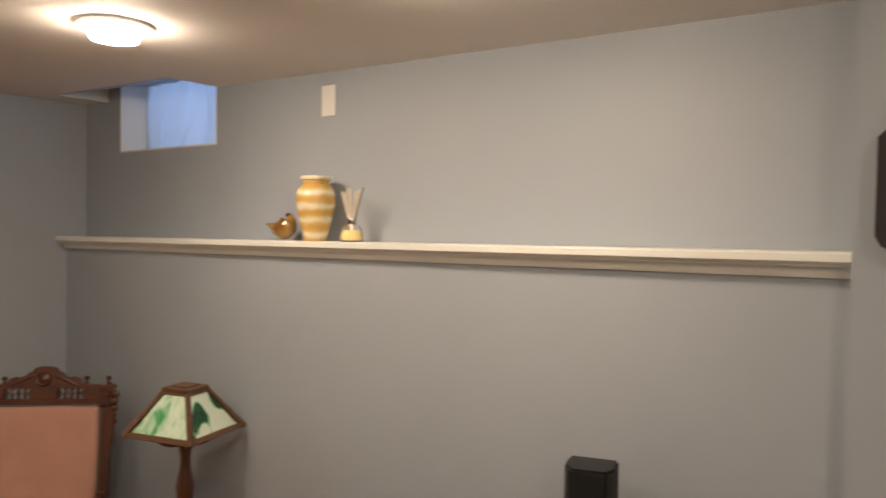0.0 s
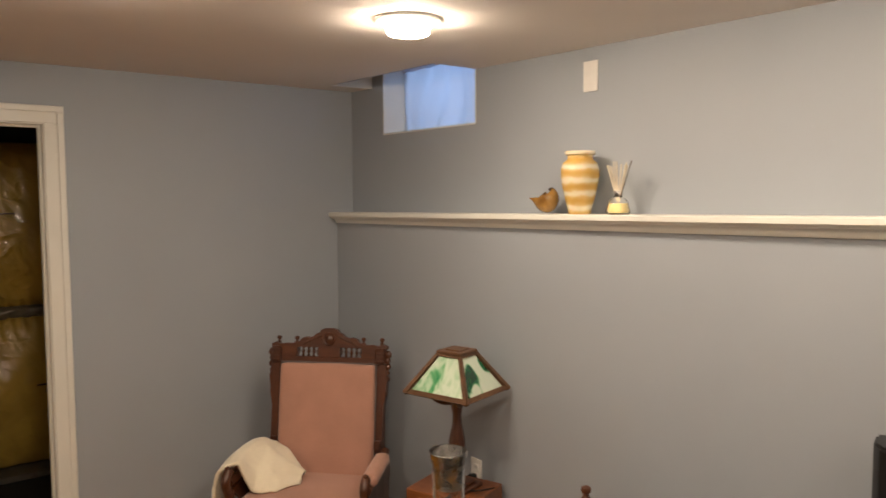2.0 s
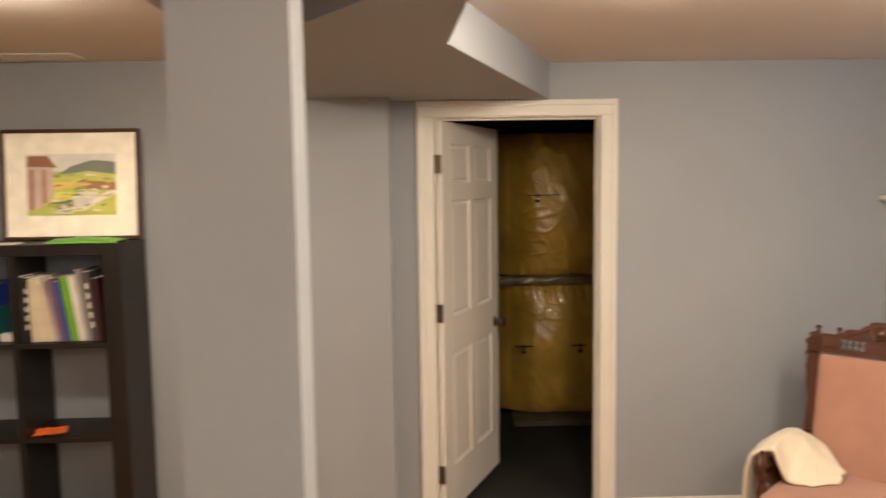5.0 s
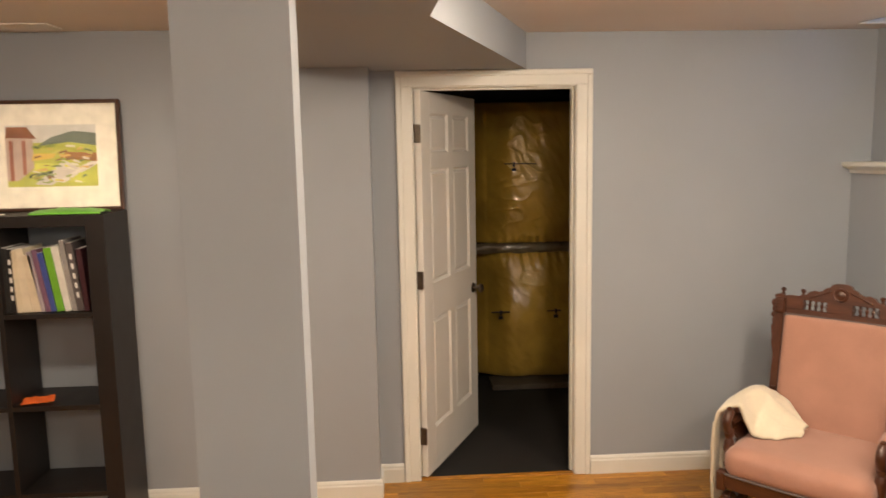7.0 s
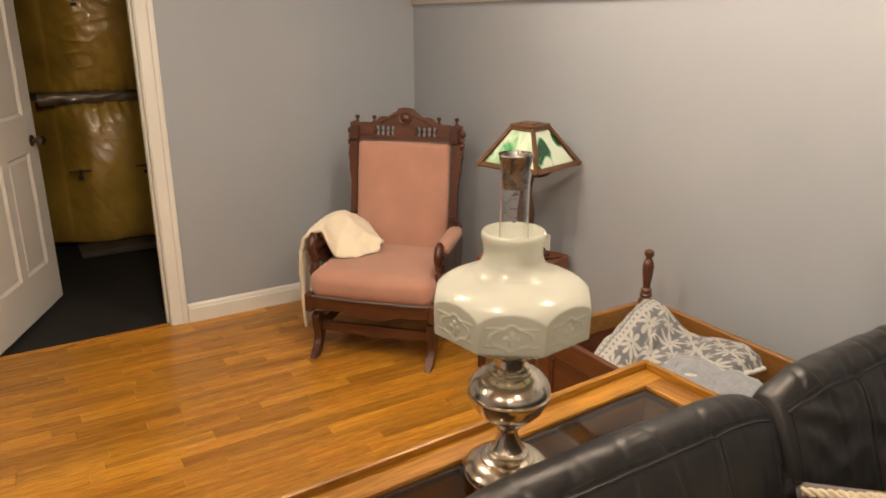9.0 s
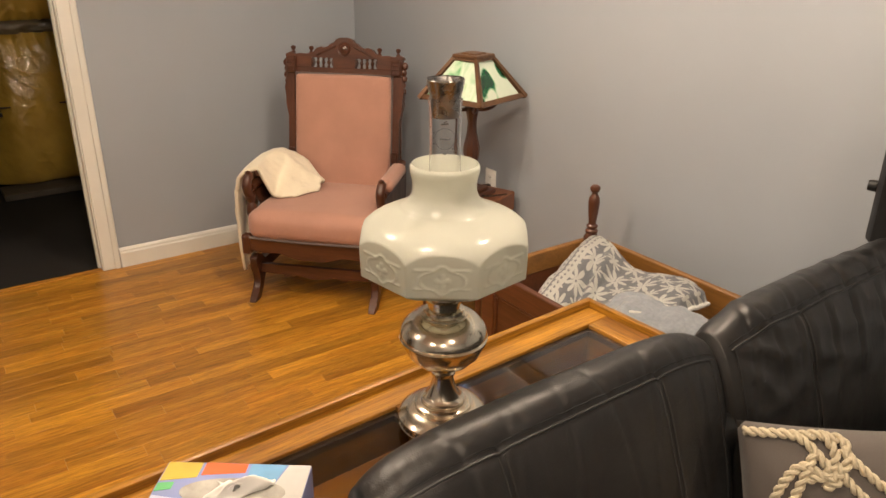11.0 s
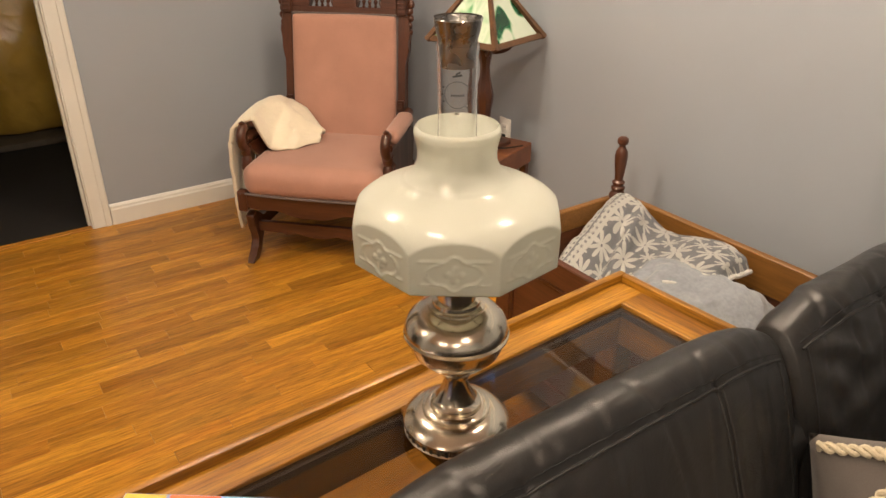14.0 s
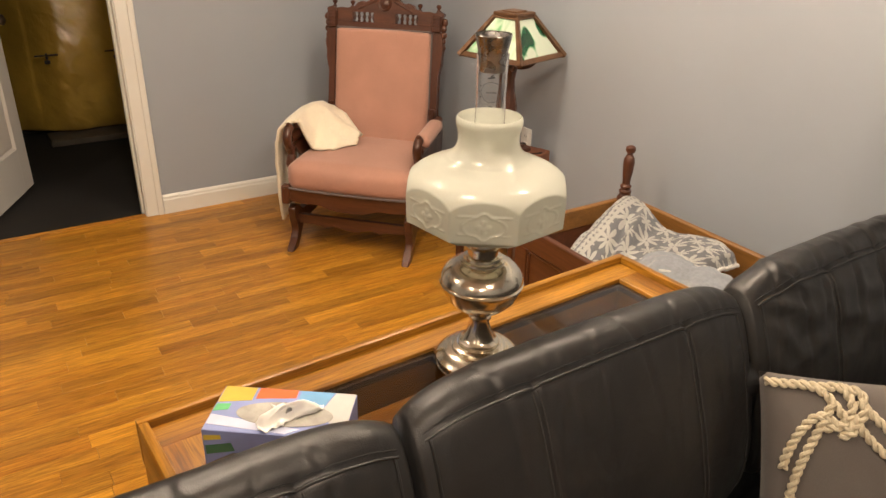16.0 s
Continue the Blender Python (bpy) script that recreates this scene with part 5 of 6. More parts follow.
def back_cushion(y0, y1, ztop, lean, bulge, seed, crease=1.0):
    """A leather back cushion: top panel, front panel, a welt and a black shadow line between them and two
    double-stitched seams down the front.
    """
    w = y1 - y0
    cy = (y0 + y1) / 2
    # cross-section from the back edge over the top seam and down the front
    sec = [(2.930, ztop - 0.30), (2.918, ztop - 0.13), (2.922, ztop - 0.055), (2.938, ztop - 0.022), (2.958, ztop - 0.008), (2.982, ztop - 0.008), (3.005, ztop - 0.026), (3.032, ztop - 0.070), (3.062, ztop - 0.15), (3.095, ztop - 0.26), (3.112, ztop - 0.36), (3.095, ztop - 0.44), (3.02, ztop - 0.46)]
    cs = smoothline([(a, 0, b) for a, b in sec], 8)
    nu, nv = len(cs) - 1, 150

    def fn(i, v):
        c = cs[i]
        e = 2 * v - 1
        soft = (1 - abs(e) ** 5)
        k = max(0.0, 1 - abs(e) ** 7)
        mid = Vector((3.00, 0, ztop - 0.20))
        sc = 0.84 + 0.16 * k
        p = mid + (c - mid) * sc
        bul = bulge * (1 - e * e) * max(0, (i - nu * 0.38) / nu)
        y = cy + e * w / 2 * (0.975 + 0.025 * math.sin(math.pi * i / nu))
        q = Vector((p.x + bul + lean * (p.z - 0.5), y, p.z - 0.012 * e * e * (1 if e < 0 else 0.2)))
        f = 7.0
        wr = noise.noise(Vector((q.x * f * 1.5 + seed, q.y * f * 0.8, q.z * f * 1.2))) * 0.0015
        wr += (0.5 - abs(noise.noise(Vector((q.x * 14 + seed, q.y * 6 + q.x * 11, q.z * 15))))) * 0.0035 * (0.2 + abs(e) ** 2)
        # gathered folds near both ends and under the seam
        wr += 0.0026 * noise.noise(Vector((q.y * 42 + seed, q.z * 10, q.x * 10))) * 0.5 * math.exp(-((i - nu * 0.535) / (nu * 0.09)) ** 2)
        wr -= 0.0035 * math.exp(-((i - nu * 0.520) / (nu * 0.016)) ** 2)
        for v0 in (0.285, 0.765):
            if i > nu * 0.5:
                wr -= 0.006 * math.exp(-((v - v0 - 0.09 * (i / nu - 0.5)) / 0.012) ** 2)
        # creases that run out from the seam, deepest at the gathered ends
        for k_ in range(9):
            h1 = noise.noise(Vector((seed * 3.1 + k_ * 7.7, 1.3, 0.2)))
            h2 = noise.noise(Vector((seed * 1.7 + k_ * 5.3, 4.1, 0.9)))
            v0 = (k_ + 0.5 + 0.8 * h1) / 9
            side = i / nu - 0.535
            c_ = v0 + (0.10 + 0.16 * h2) * side * (1 if k_ % 2 else -1)
            reach = math.exp(-(side / (0.15 + 0.08 * h1)) ** 2) * (1 - math.exp(-(side / 0.018) ** 2))
            wr -= crease * 0.0036 * (0.5 + abs(h2) + 0.5 * e * e) * reach * math.exp(-((v - c_) / 0.008) ** 2)
            wr += crease * 0.0014 * reach * math.exp(-((v - c_ - 0.020) / 0.011) ** 2)
        if crease > 1:
            g_ = math.exp(-((v - 0.10) / 0.09) ** 2)
            wr += 0.012 * g_ * (0.35 - abs(math.sin(q.z * 46 + q.y * 30 + 2.0 * noise.noise(q * 9)))) * math.exp(-((q.z - ztop + 0.10) / 0.10) ** 2)
            wr += 0.020 * (0.4 - abs(noise.noise(Vector((q.y * 9 + q.z * 5, q.z * 13 - q.y * 4, seed))))) * math.exp(-((q.z - ztop + 0.12) / 0.11) ** 2)
        n_ = (q - Vector((2.975, cy + e * w / 2 * 0.8, ztop - 0.22))).normalized()
        return q + n_ * wr * soft

    bm = bm_new()
    g = [[bm.verts.new(fn(i, j / nv)) for j in range(nv + 1)] for i in range(nu + 1)]
    for i in range(nu):
        for j in range(nv):
            bm.faces.new((g[i][j], g[i + 1][j], g[i + 1][j + 1], g[i][j + 1]))
    for j in range(nv):
        bm.faces.new((g[nu][j], g[0][j], g[0][j + 1], g[nu][j + 1]))
    for j in (0, nv):
        c = bm.verts.new(sum((g[i][j].co for i in range(nu + 1)), Vector()) / (nu + 1) + Vector((0, -0.012 if j == 0 else 0.012, 0)))
        for i in range(nu):
            bm.faces.new((g[i][j], g[i + 1][j], c))
        bm.faces.new((g[nu][j], g[0][j], c))
    seam_i = round(nu * 0.535)
    line = [fn(seam_i, 0.02 + 0.96 * k / 90) for k in range(91)]
    downs = []
    for v in (0.285, 0.765):
        for dv in (-0.008, 0.008):
            downs.append([fn(i, v + dv + 0.09 * (i / nu - 0.5)) for i in range(seam_i + 1, round(nu * 0.93))])
    ends = [[fn(i, v) for i in range(seam_i, round(nu * 0.93))] for v in (0.03, 0.97)]
    cu = part("back_cushion", bm, LEATHER, sofa, "puffed black leather back cushion", angle=180)
    bm = bm_new()
    tube(bm, [q + Vector((0.0015, 0, 0.0015)) for q in line], 0.0024, 8)
    part("welt", bm, LEATHER, cu)
    # thin black tube beside the welt draws the groove's shadow
    bm = bm_new()
    tube(bm, [fn(seam_i - 2, 0.02 + 0.96 * k / 90) + Vector((0.0005, 0, 0.0005)) for k in range(91)], 0.0016, 5)
    part("seam_shadow", bm, BLACKP, cu)
    for e in ends:
        bm = bm_new()
        tube(bm, e, 0.0026, 6)
        part("side_welt", bm, LEATHER, cu)
    for d in downs:
        bm = bm_new()
        tube(bm, [q + Vector((0.0006, 0, 0)) for q in d], 0.0016, 5)
        part("stitching", bm, THREAD, cu)


back_cushion(-2.45, -1.750, 0.870, 0.0, 0.020, 2.0, 1.0)
back_cushion(-1.735, -1.035, 0.888, 0.0, 0.020, 7.0, 1.0)
back_cushion(-1.020, -0.270, 0.902, 0.02, 0.028, 12.0, 1.6)
for y0, y1 in ((-2.45, -1.75), (-1.74, -1.035), (-1.025, -0.30)):
    bm = bm_new()
    pillowbox(bm, 0.78, y1 - y0, 0.16, 0.6, 26, 26, 8, 0.015, 0.004, y0, 7, pose(3.42, (y0 + y1) / 2, 0.325))
    part("seat_cushion", bm, LEATHER, sofa, angle=180)

# ---- pillow with rope embroidery ----
PL = pose(3.308, -0.952, 0.570, 0, 0, -50) @ pose(0, 0, 0, 0, -20, 0) @ pose(0, 0, 0, 7, 0, 0)
pil = thing("throw_pillow", "grey throw pillow embroidered with cream knotted rope", "pillow", PL)
PILG = fabric("pillow_grey", (0.115, 0.100, 0.092), 900, 0.9, 0.06, 0.3, 0.2)
ROPE = fabric("rope_cream", (0.56, 0.49, 0.35), 260, 0.9, 0.10, 0.8, 0.2)
PS = 0.215


def pil_x(y, z):
    a = max(0.0, (1 - (abs(y) / PS) ** 2.6)) * max(0.0, (1 - (abs(z) / PS) ** 2.6))
    return 0.062 * a ** 0.45


bm = bm_new()
for s in (1, -1):
    sheet(bm, lambda u, v: (s * pil_x((2 * u - 1) * PS, (2 * v - 1) * PS) + 0.002 * noise.noise(Vector((u * 8, v * 8, s))), (2 * u - 1) * PS * (1 - 0.05 * (1 - (2 * v - 1) ** 2)), (2 * v - 1) * PS * (1 - 0.05 * (1 - (2 * u - 1) ** 2))), 30, 30)
bmesh.ops.remove_doubles(bm, verts=bm.verts, dist=0.0012)
part("cushion", bm, PILG, pil, angle=180)


def rope(pts, r=0.0078):
    base = smoothline([(0, y, min(0.200, z + 0.028)) for y, z in pts], 14)
    L = [0.0]
    for a, b in zip(base, base[1:]):
        L.append(L[-1] + (b - a).length)
    for strand in range(2):
        path = []
        for k, q in enumerate(base):
            d = (base[min(k + 1, len(base) - 1)] - base[max(k - 1, 0)]).normalized()
            n_ = Vector((0, -d.z, d.y))
            ph = L[k] / 0.030 * 2 * math.pi + strand * math.pi
            o = n_ * (math.cos(ph) * r * 0.55)
            y, z = q.y + o.y, q.z + o.z
            path.append((pil_x(y, z) + 0.002 + 0.004 * math.sin(ph), y, z))
        bm = bm_new()
        tube(bm, path, r * 0.56, 7)
        part("rope_strand", bm, ROPE, pil, "raised cream rope embroidery")


rope([(-0.205, 0.196), (-0.170, 0.196), (-0.135, 0.188), (-0.110, 0.160), (-0.085, 0.130), (-0.070, 0.105), (-0.090, 0.095)])
rope([(-0.145, 0.185), (-0.115, 0.190), (-0.085, 0.172), (-0.070, 0.145), (-0.085, 0.115), (-0.115, 0.105)])
rope([(-0.080, 0.185), (-0.055, 0.165), (-0.055, 0.130), (-0.080, 0.110), (-0.120, 0.125), (-0.150, 0.095), (-0.170, 0.050), (-0.175, 0.025)])
rope([(-0.100, 0.150), (-0.122, 0.100), (-0.140, 0.060), (-0.155, 0.015), (-0.165, -0.030)])
rope([(-0.168, -0.030), (-0.110, -0.035), (-0.050, -0.055), (0.020, -0.060), (0.100, -0.070), (0.190, -0.065)])
rope([(-0.175, -0.062), (-0.120, -0.068), (-0.050, -0.088), (0.020, -0.092), (0.100, -0.102), (0.190, -0.096)])
rope([(-0.070, 0.130), (-0.045, 0.095), (-0.005, 0.062), (0.045, 0.052), (0.095, 0.070), (0.122, 0.115), (0.115, 0.160), (0.085, 0.192)])
rope([(-0.060, 0.155), (-0.025, 0.120), (0.010, 0.092), (0.048, 0.086), (0.078, 0.105), (0.088, 0.140), (0.070, 0.172), (0.040, 0.192)])
rope([(-0.150, -0.130), (-0.090, -0.120), (-0.040, -0.145), (0.020, -0.130), (0.090, -0.150), (0.180, -0.140)])

# ---- open chest with a turned post, holding a folded blanket ----
chest = thing("wooden_chest", "open panelled wooden chest with a turned corner post", "chest")
CX0, CX1, CY0, CY1, CT = 1.945, 2.80, -0.700, -0.215, 0.535
for nm, a, mat in (("back_rail", (CX0, CX1, CY1 - 0.022, CY1, CT - 0.11, CT), CHESTW), ("back_board", (CX0, CX1, CY1 - 0.016, CY1, 0.06, CT - 0.11), PANELW),
                   ("end_rail", (CX0, CX0 + 0.022, CY0, CY1 - 0.022, CT - 0.07, CT), CHESTW), ("end_board", (CX0 + 0.003, CX0 + 0.018, CY0, CY1 - 0.022, 0.06, CT - 0.07), PANELW),
                   ("end_rail", (CX1 - 0.022, CX1, CY0, CY1 - 0.022, CT - 0.07, CT), CHESTW), ("end_board", (CX1 - 0.018, CX1 - 0.003, CY0, CY1 - 0.022, 0.06, CT - 0.07), PANELW),
                   ("front_rail", (CX0, CX1, CY0 - 0.022, CY0, CT - 0.075, CT), PANELW), ("front_rail", (CX0, CX1, CY0 - 0.022, CY0, 0.06, 0.13), PANELW),
                   ("front_stile", (CX0, CX0 + 0.06, CY0 - 0.022, CY0, 0.13, CT - 0.075), PANELW), ("front_stile", (CX1 - 0.06, CX1, CY0 - 0.022, CY0, 0.13, CT - 0.075), PANELW),
                   ("front_panel", (CX0 + 0.06, CX1 - 0.06, CY0 - 0.012, CY0 - 0.003, 0.13, CT - 0.075), PANELW), ("bottom", (CX0 + 0.02, CX1 - 0.02, CY0, CY1 - 0.02, 0.06, 0.08), PANELW)):
    bm = bm_new()
    box(bm, *a, 0.003 if nm != "front_panel" else 0.0)
    part(nm, bm, mat, chest)
bm = bm_new()
for a in ((CX0 + 0.06, CX1 - 0.06, CY0 - 0.019, CY0 - 0.010, CT - 0.088, CT - 0.075), (CX0 + 0.06, CX0 + 0.073, CY0 - 0.019, CY0 - 0.010, 0.13, CT - 0.088)):
    box(bm, *a, 0.004)
part("panel_moulding", bm, PANELW, chest)
for x in (CX0 + 0.025, CX1 - 0.025):
    for y in (CY0, CY1 - 0.03):
        bm = bm_new()
        box(bm, x - 0.025, x + 0.025, y - 0.020, y + 0.020, 0.0, 0.06, 0.004)
        part("foot", bm, PANELW, chest)
for px in (1.975,):
    bm = bm_new()
    z0 = CT
    lathe(bm, [(0.026, z0), (0.027, z0 + 0.010), (0.022, z0 + 0.018), (0.018, z0 + 0.024), (0.022, z0 + 0.030), (0.022, z0 + 0.036), (0.015, z0 + 0.042), (0.020, z0 + 0.049), (0.020, z0 + 0.054), (0.013, z0 + 0.060), (0.014, z0 + 0.075), (0.0185, z0 + 0.115), (0.020, z0 + 0.140), (0.018, z0 + 0.155), (0.012, z0 + 0.165), (0.010, z0 + 0.170), (0.010, z0 + 0.174), (0.016, z0 + 0.180), (0.018, z0 + 0.188), (0.016, z0 + 0.196), (0.009, z0 + 0.201), (0.0, z0 + 0.202)], 24, False, px, -0.262)
    box(bm, px - 0.026, px + 0.026, -0.262 - 0.026, -0.262 + 0.026, z0 - 0.12, z0, 0.003)
    part("turned_post", bm, WALNUT, chest, "dark turned post with a ball finial")

# blanket with a flower pattern, from a grid of eight-petalled flowers
m, nt, p = nodes_of("flower_blanket")
uv = nt.nodes.new("ShaderNodeUVMap")


def math_node(op, a, b=None, c=None):
    n = nt.nodes.new("ShaderNodeMath")
    n.operation = op
    for i, v in enumerate((a, b, c)):
        if v is None:
            continue
        if isinstance(v, (int, float)):
            n.inputs[i].default_value = v
        else:
            nt.links.new(v, n.inputs[i])
    return n.outputs[0]


def flowers(scale, ox, oy, size):
    sep = nt.nodes.new("ShaderNodeSeparateXYZ")
    nt.links.new(uv.outputs[0], sep.inputs[0])
    x = math_node("SUBTRACT", math_node("FRACT", math_node("MULTIPLY_ADD", sep.outputs[0], scale, ox)), 0.5)
    y = math_node("SUBTRACT", math_node("FRACT", math_node("MULTIPLY_ADD", sep.outputs[1], scale, oy)), 0.5)
    r = math_node("SQRT", math_node("ADD", math_node("MULTIPLY", x, x), math_node("MULTIPLY", y, y)))
    a = math_node("ARCTAN2", y, x)
    petal = math_node("POWER", math_node("ABSOLUTE", math_node("COSINE", math_node("MULTIPLY", a, 4.0))), 1.0)
    edge = math_node("MULTIPLY_ADD", petal, size * 0.80, size * 0.20)
    return math_node("GREATER_THAN", math_node("SUBTRACT", edge, r), 0.0), math_node("LESS_THAN", r, 0.035)


f1, c1 = flowers(8.2, 0.1, 0.35, 0.45)
f2, c2 = flowers(8.2, 0.6, 0.85, 0.27)
f3, c3 = flowers(42.0, 0.0, 0.0, 0.30)
both = math_node("MAXIMUM", f1, f2)
both = math_node("SUBTRACT", both, c1)
sep = nt.nodes.new("ShaderNodeSeparateXYZ")
nt.links.new(uv.outputs[0], sep.inputs[0])
band = math_node("LESS_THAN", sep.outputs[0], 0.125)
line = math_node("LESS_THAN", math_node("ABSOLUTE", math_node("SUBTRACT", sep.outputs[0], 0.128)), 0.004)
line2 = math_node("LESS_THAN", math_node("ABSOLUTE", math_node("SUBTRACT", sep.outputs[0], 0.075)), 0.005)
inband = math_node("SUBTRACT", 1.0, f3)
inband = math_node("SUBTRACT", inband, line2)
val = math_node("ADD", math_node("MULTIPLY", band, inband), math_node("MULTIPLY", math_node("SUBTRACT", 1.0, band), both))
val = math_node("MAXIMUM", val, line)
tc = nt.nodes.new("ShaderNodeTexCoord")
fz = add(nt, "ShaderNodeTexNoise", Scale=240.0, Detail=2.0)
nt.links.new(tc.outputs["Object"], fz.inputs["Vector"])
mix = nt.nodes.new("ShaderNodeMix")
mix.data_type = "RGBA"
mix.inputs[6].default_value = (0.27, 0.28, 0.305, 1)
mix.inputs[7].default_value = (0.74, 0.74, 0.71, 1)
nt.links.new(val, mix.inputs[0])
nt.links.new(mix.outputs[2], p.inputs["Base Color"])
p.inputs["Roughness"].default_value, p.inputs["Sheen Weight"].default_value = 0.95, 0.4
bp = add(nt, "ShaderNodeBump", Strength=0.8, Distance=0.003)
nt.links.new(fz.outputs["Fac"], bp.inputs["Height"])
nt.links.new(bp.outputs[0], p.inputs["Normal"])
FLOWER = m
SHERPA = fabric("grey_sherpa", (0.27, 0.295, 0.33), 95, 0.95, 0.1, 1.0, 0.4)


def cloth_part(name, fn, nu, nv, mat, parent, label="", thick=0.012):
    bm = bm_new()
    lay = bm.loops.layers.uv.new("UVMap")
    g = [[bm.verts.new(fn(i / nu, j / nv)) for j in range(nv + 1)] for i in range(nu + 1)]
    for i in range(nu):
        for j in range(nv):
            f = bm.faces.new((g[i][j], g[i + 1][j], g[i + 1][j + 1], g[i][j + 1]))
            for lp, (a, b) in zip(f.loops, ((i, j), (i + 1, j), (i + 1, j + 1), (i, j + 1))):
                lp[lay].uv = (a / nu * 0.62, b / nv * 0.42)
    bmesh.ops.solidify(bm, geom=list(bm.faces), thickness=thick)
    return part(name, bm, mat, parent, label, angle=180)


bl = thing("patterned_blanket", "grey and white flower patterned blanket heaped in the chest", "blanket")


def heap(u, v):
    # u from the end by the post towards the open end, v from the back rail to the front
    x = 1.955 + 0.12 * v + u * (0.535 - 0.13 * v)
    yf = float(np.interp(u, [0, 0.52, 0.72, 0.88, 1], [-0.63, -0.65, -0.59, -0.515, -0.440]))
    y = -0.285 + (yf + 0.285) * v
    z = float(np.interp(u, [0, 0.03, 0.08, 0.16, 0.25, 0.33, 0.46, 0.60, 0.75, 0.88, 0.96, 1.0], [0.490, 0.538, 0.562, 0.574, 0.568, 0.540, 0.514, 0.526, 0.544, 0.552, 0.542, 0.505]))
    z -= v ** 1.8 * float(np.interp(u, [0, 0.4, 0.6, 1], [0.115, 0.095, 0.060, 0.030]))
    z += 0.014 * math.sin(11 * u - 6 * v + 2.5 * noise.noise(Vector((u * 3, v * 3, 0)))) * (0.2 + 0.8 * v)
    z += 0.034 * math.exp(-((u - 0.30 - 0.20 * v) / 0.045) ** 2) * math.sin(math.pi * min(1, v * 1.1)) - 0.030 * math.exp(-((u - 0.22 - 0.20 * v) / 0.03) ** 2) * v
    z += 0.008 * noise.noise(Vector((u * 8, v * 8, 7)))
    return (x, y, z)


cloth_part("outer_cloth", heap, 80, 56, FLOWER, bl, "flower patterned fleece side", 0.016)
bm = bm_new()
hem = [heap(1.0, k / 14) for k in range(15)] + [heap(1.0 - 0.18 * k / 20, 1.0) for k in range(1, 21)]
tube(bm, smoothline(hem, 2), 0.007, 10)
part("rolled_hem", bm, fabric("white_hem", (0.62, 0.61, 0.58), 130, 0.95, 0.2, 1.0, 0.4), bl, "thick pale rolled hem")
bm = bm_new()
pillowbox(bm, 0.34, 0.24, 0.13, 0.85, 36, 30, 12, 0.02, 0.016, 3.0, 15.0, pose(2.48, -0.475, 0.432, 14, 10, 26))
part("lining", bm, SHERPA, bl, "grey fleece lining turned out", angle=180)
bm = bm_new()
pillowbox(bm, 0.76, 0.42, 0.30, 0.5, 18, 16, 10, 0.0, 0.012, 9.0, 7.0, pose(2.37, -0.45, 0.235))
part("lower_fold", bm, SHERPA, bl, "folded grey fleece beneath", angle=180)

# ---- speaker on a stand ----
spk = thing("loudspeaker", "black satellite loudspeaker on its bracket", "speaker", pose(2.956, -0.30, 0, 0, 0, 18))
bm = bm_new()
prism(bm, [(-0.060, 0.055), (-0.060, -0.020), (-0.042, -0.055), (0.042, -0.055), (0.060, -0.020), (0.060, 0.055)], 0.86, 1.152, "xy")
bmesh.ops.bevel(bm, geom=list(bm.edges), offset=0.006, segments=2, affect="EDGES")
part("cabinet", bm, BLACKP, spk)
bm = bm_new()
box(bm, -0.041, 0.041, -0.0565, -0.050, 0.870, 1.143, 0.001)
part("grille", bm, GRILLE, spk, "black cloth grille")
bm = bm_new()
box(bm, -0.066, -0.058, -0.012, 0.012, 0.975, 0.998, 0.003)
vs = lathe(bm, [(0.0, -0.012), (0.012, -0.012), (0.014, 0.0), (0.012, 0.012), (0.0, 0.012)], 16, False)
bmesh.ops.transform(bm, matrix=pose(-0.068, 0, 0.987, 0, 90, 0), verts=[v for r_ in vs for v in r_])
part("side_knob", bm, BLACKP, spk, "round clamp knob")
stn = thing("speaker_stand", "black metal speaker stand behind the sofa", "stand", pose(2.965, -0.28, 0))
bm = bm_new()
lathe(bm, [(0.0, 0.0), (0.125, 0.0), (0.130, 0.006), (0.120, 0.014), (0.02, 0.018)], 32, False)
part("base_plate", bm, BLACKP, stn)
bm = bm_new()
tube(bm, [(0, 0, 0.015), (0, 0, 0.862)], 0.014, 14)
part("pole", bm, BLACKP, stn)

# ---- far end: bookcase, pictures, vent ----
BKX0, BKX1, BY0 = JOG + 0.016, 0.48, -3.695
case = thing("bookcase", "black-brown open cube bookcase standing by the wall", "bookcase", pose(0, 0, 0))
bw, cell = 0.045, 0.375
ys = [BY0]
bm = bm_new()
box(bm, BKX0, BKX1, BY0 - 0.080, BY0, 0.0, 1.48, 0.002)
part("side_panel", bm, BLACKW, case)
ncol = 3
YEND = BY0 - 0.080 - ncol * cell - (ncol - 1) * 0.022 - 0.045
bm = bm_new()
box(bm, BKX0, BKX1, YEND, YEND + 0.045, 0.0, 1.48, 0.002)
part("side_panel", bm, BLACKW, case)
for z0, z1 in ((1.432, 1.480), (0.0, 0.05)):
    bm = bm_new()
    box(bm, BKX0, BKX1, YEND + 0.045, BY0 - 0.080, z0, z1, 0.002)
    part("end_board", bm, BLACKW, case)
for i in range(1, ncol):
    y = BY0 - 0.080 - i * cell - (i - 1) * 0.022
    bm = bm_new()
    box(bm, BKX0, BKX1 - 0.004, y - 0.022, y, 0.05, 1.432, 0.001)
    part("divider", bm, BLACKW, case)
shelf_z = (1.055, 0.640, 0.235)
for i in range(ncol):
    y1 = BY0 - 0.080 - i * (cell + 0.022)
    for z in shelf_z:
        bm = bm_new()
        box(bm, BKX0, BKX1 - 0.006, y1 - cell, y1, z - 0.022, z, 0.001)
        part("shelf", bm, BLACKW, case)

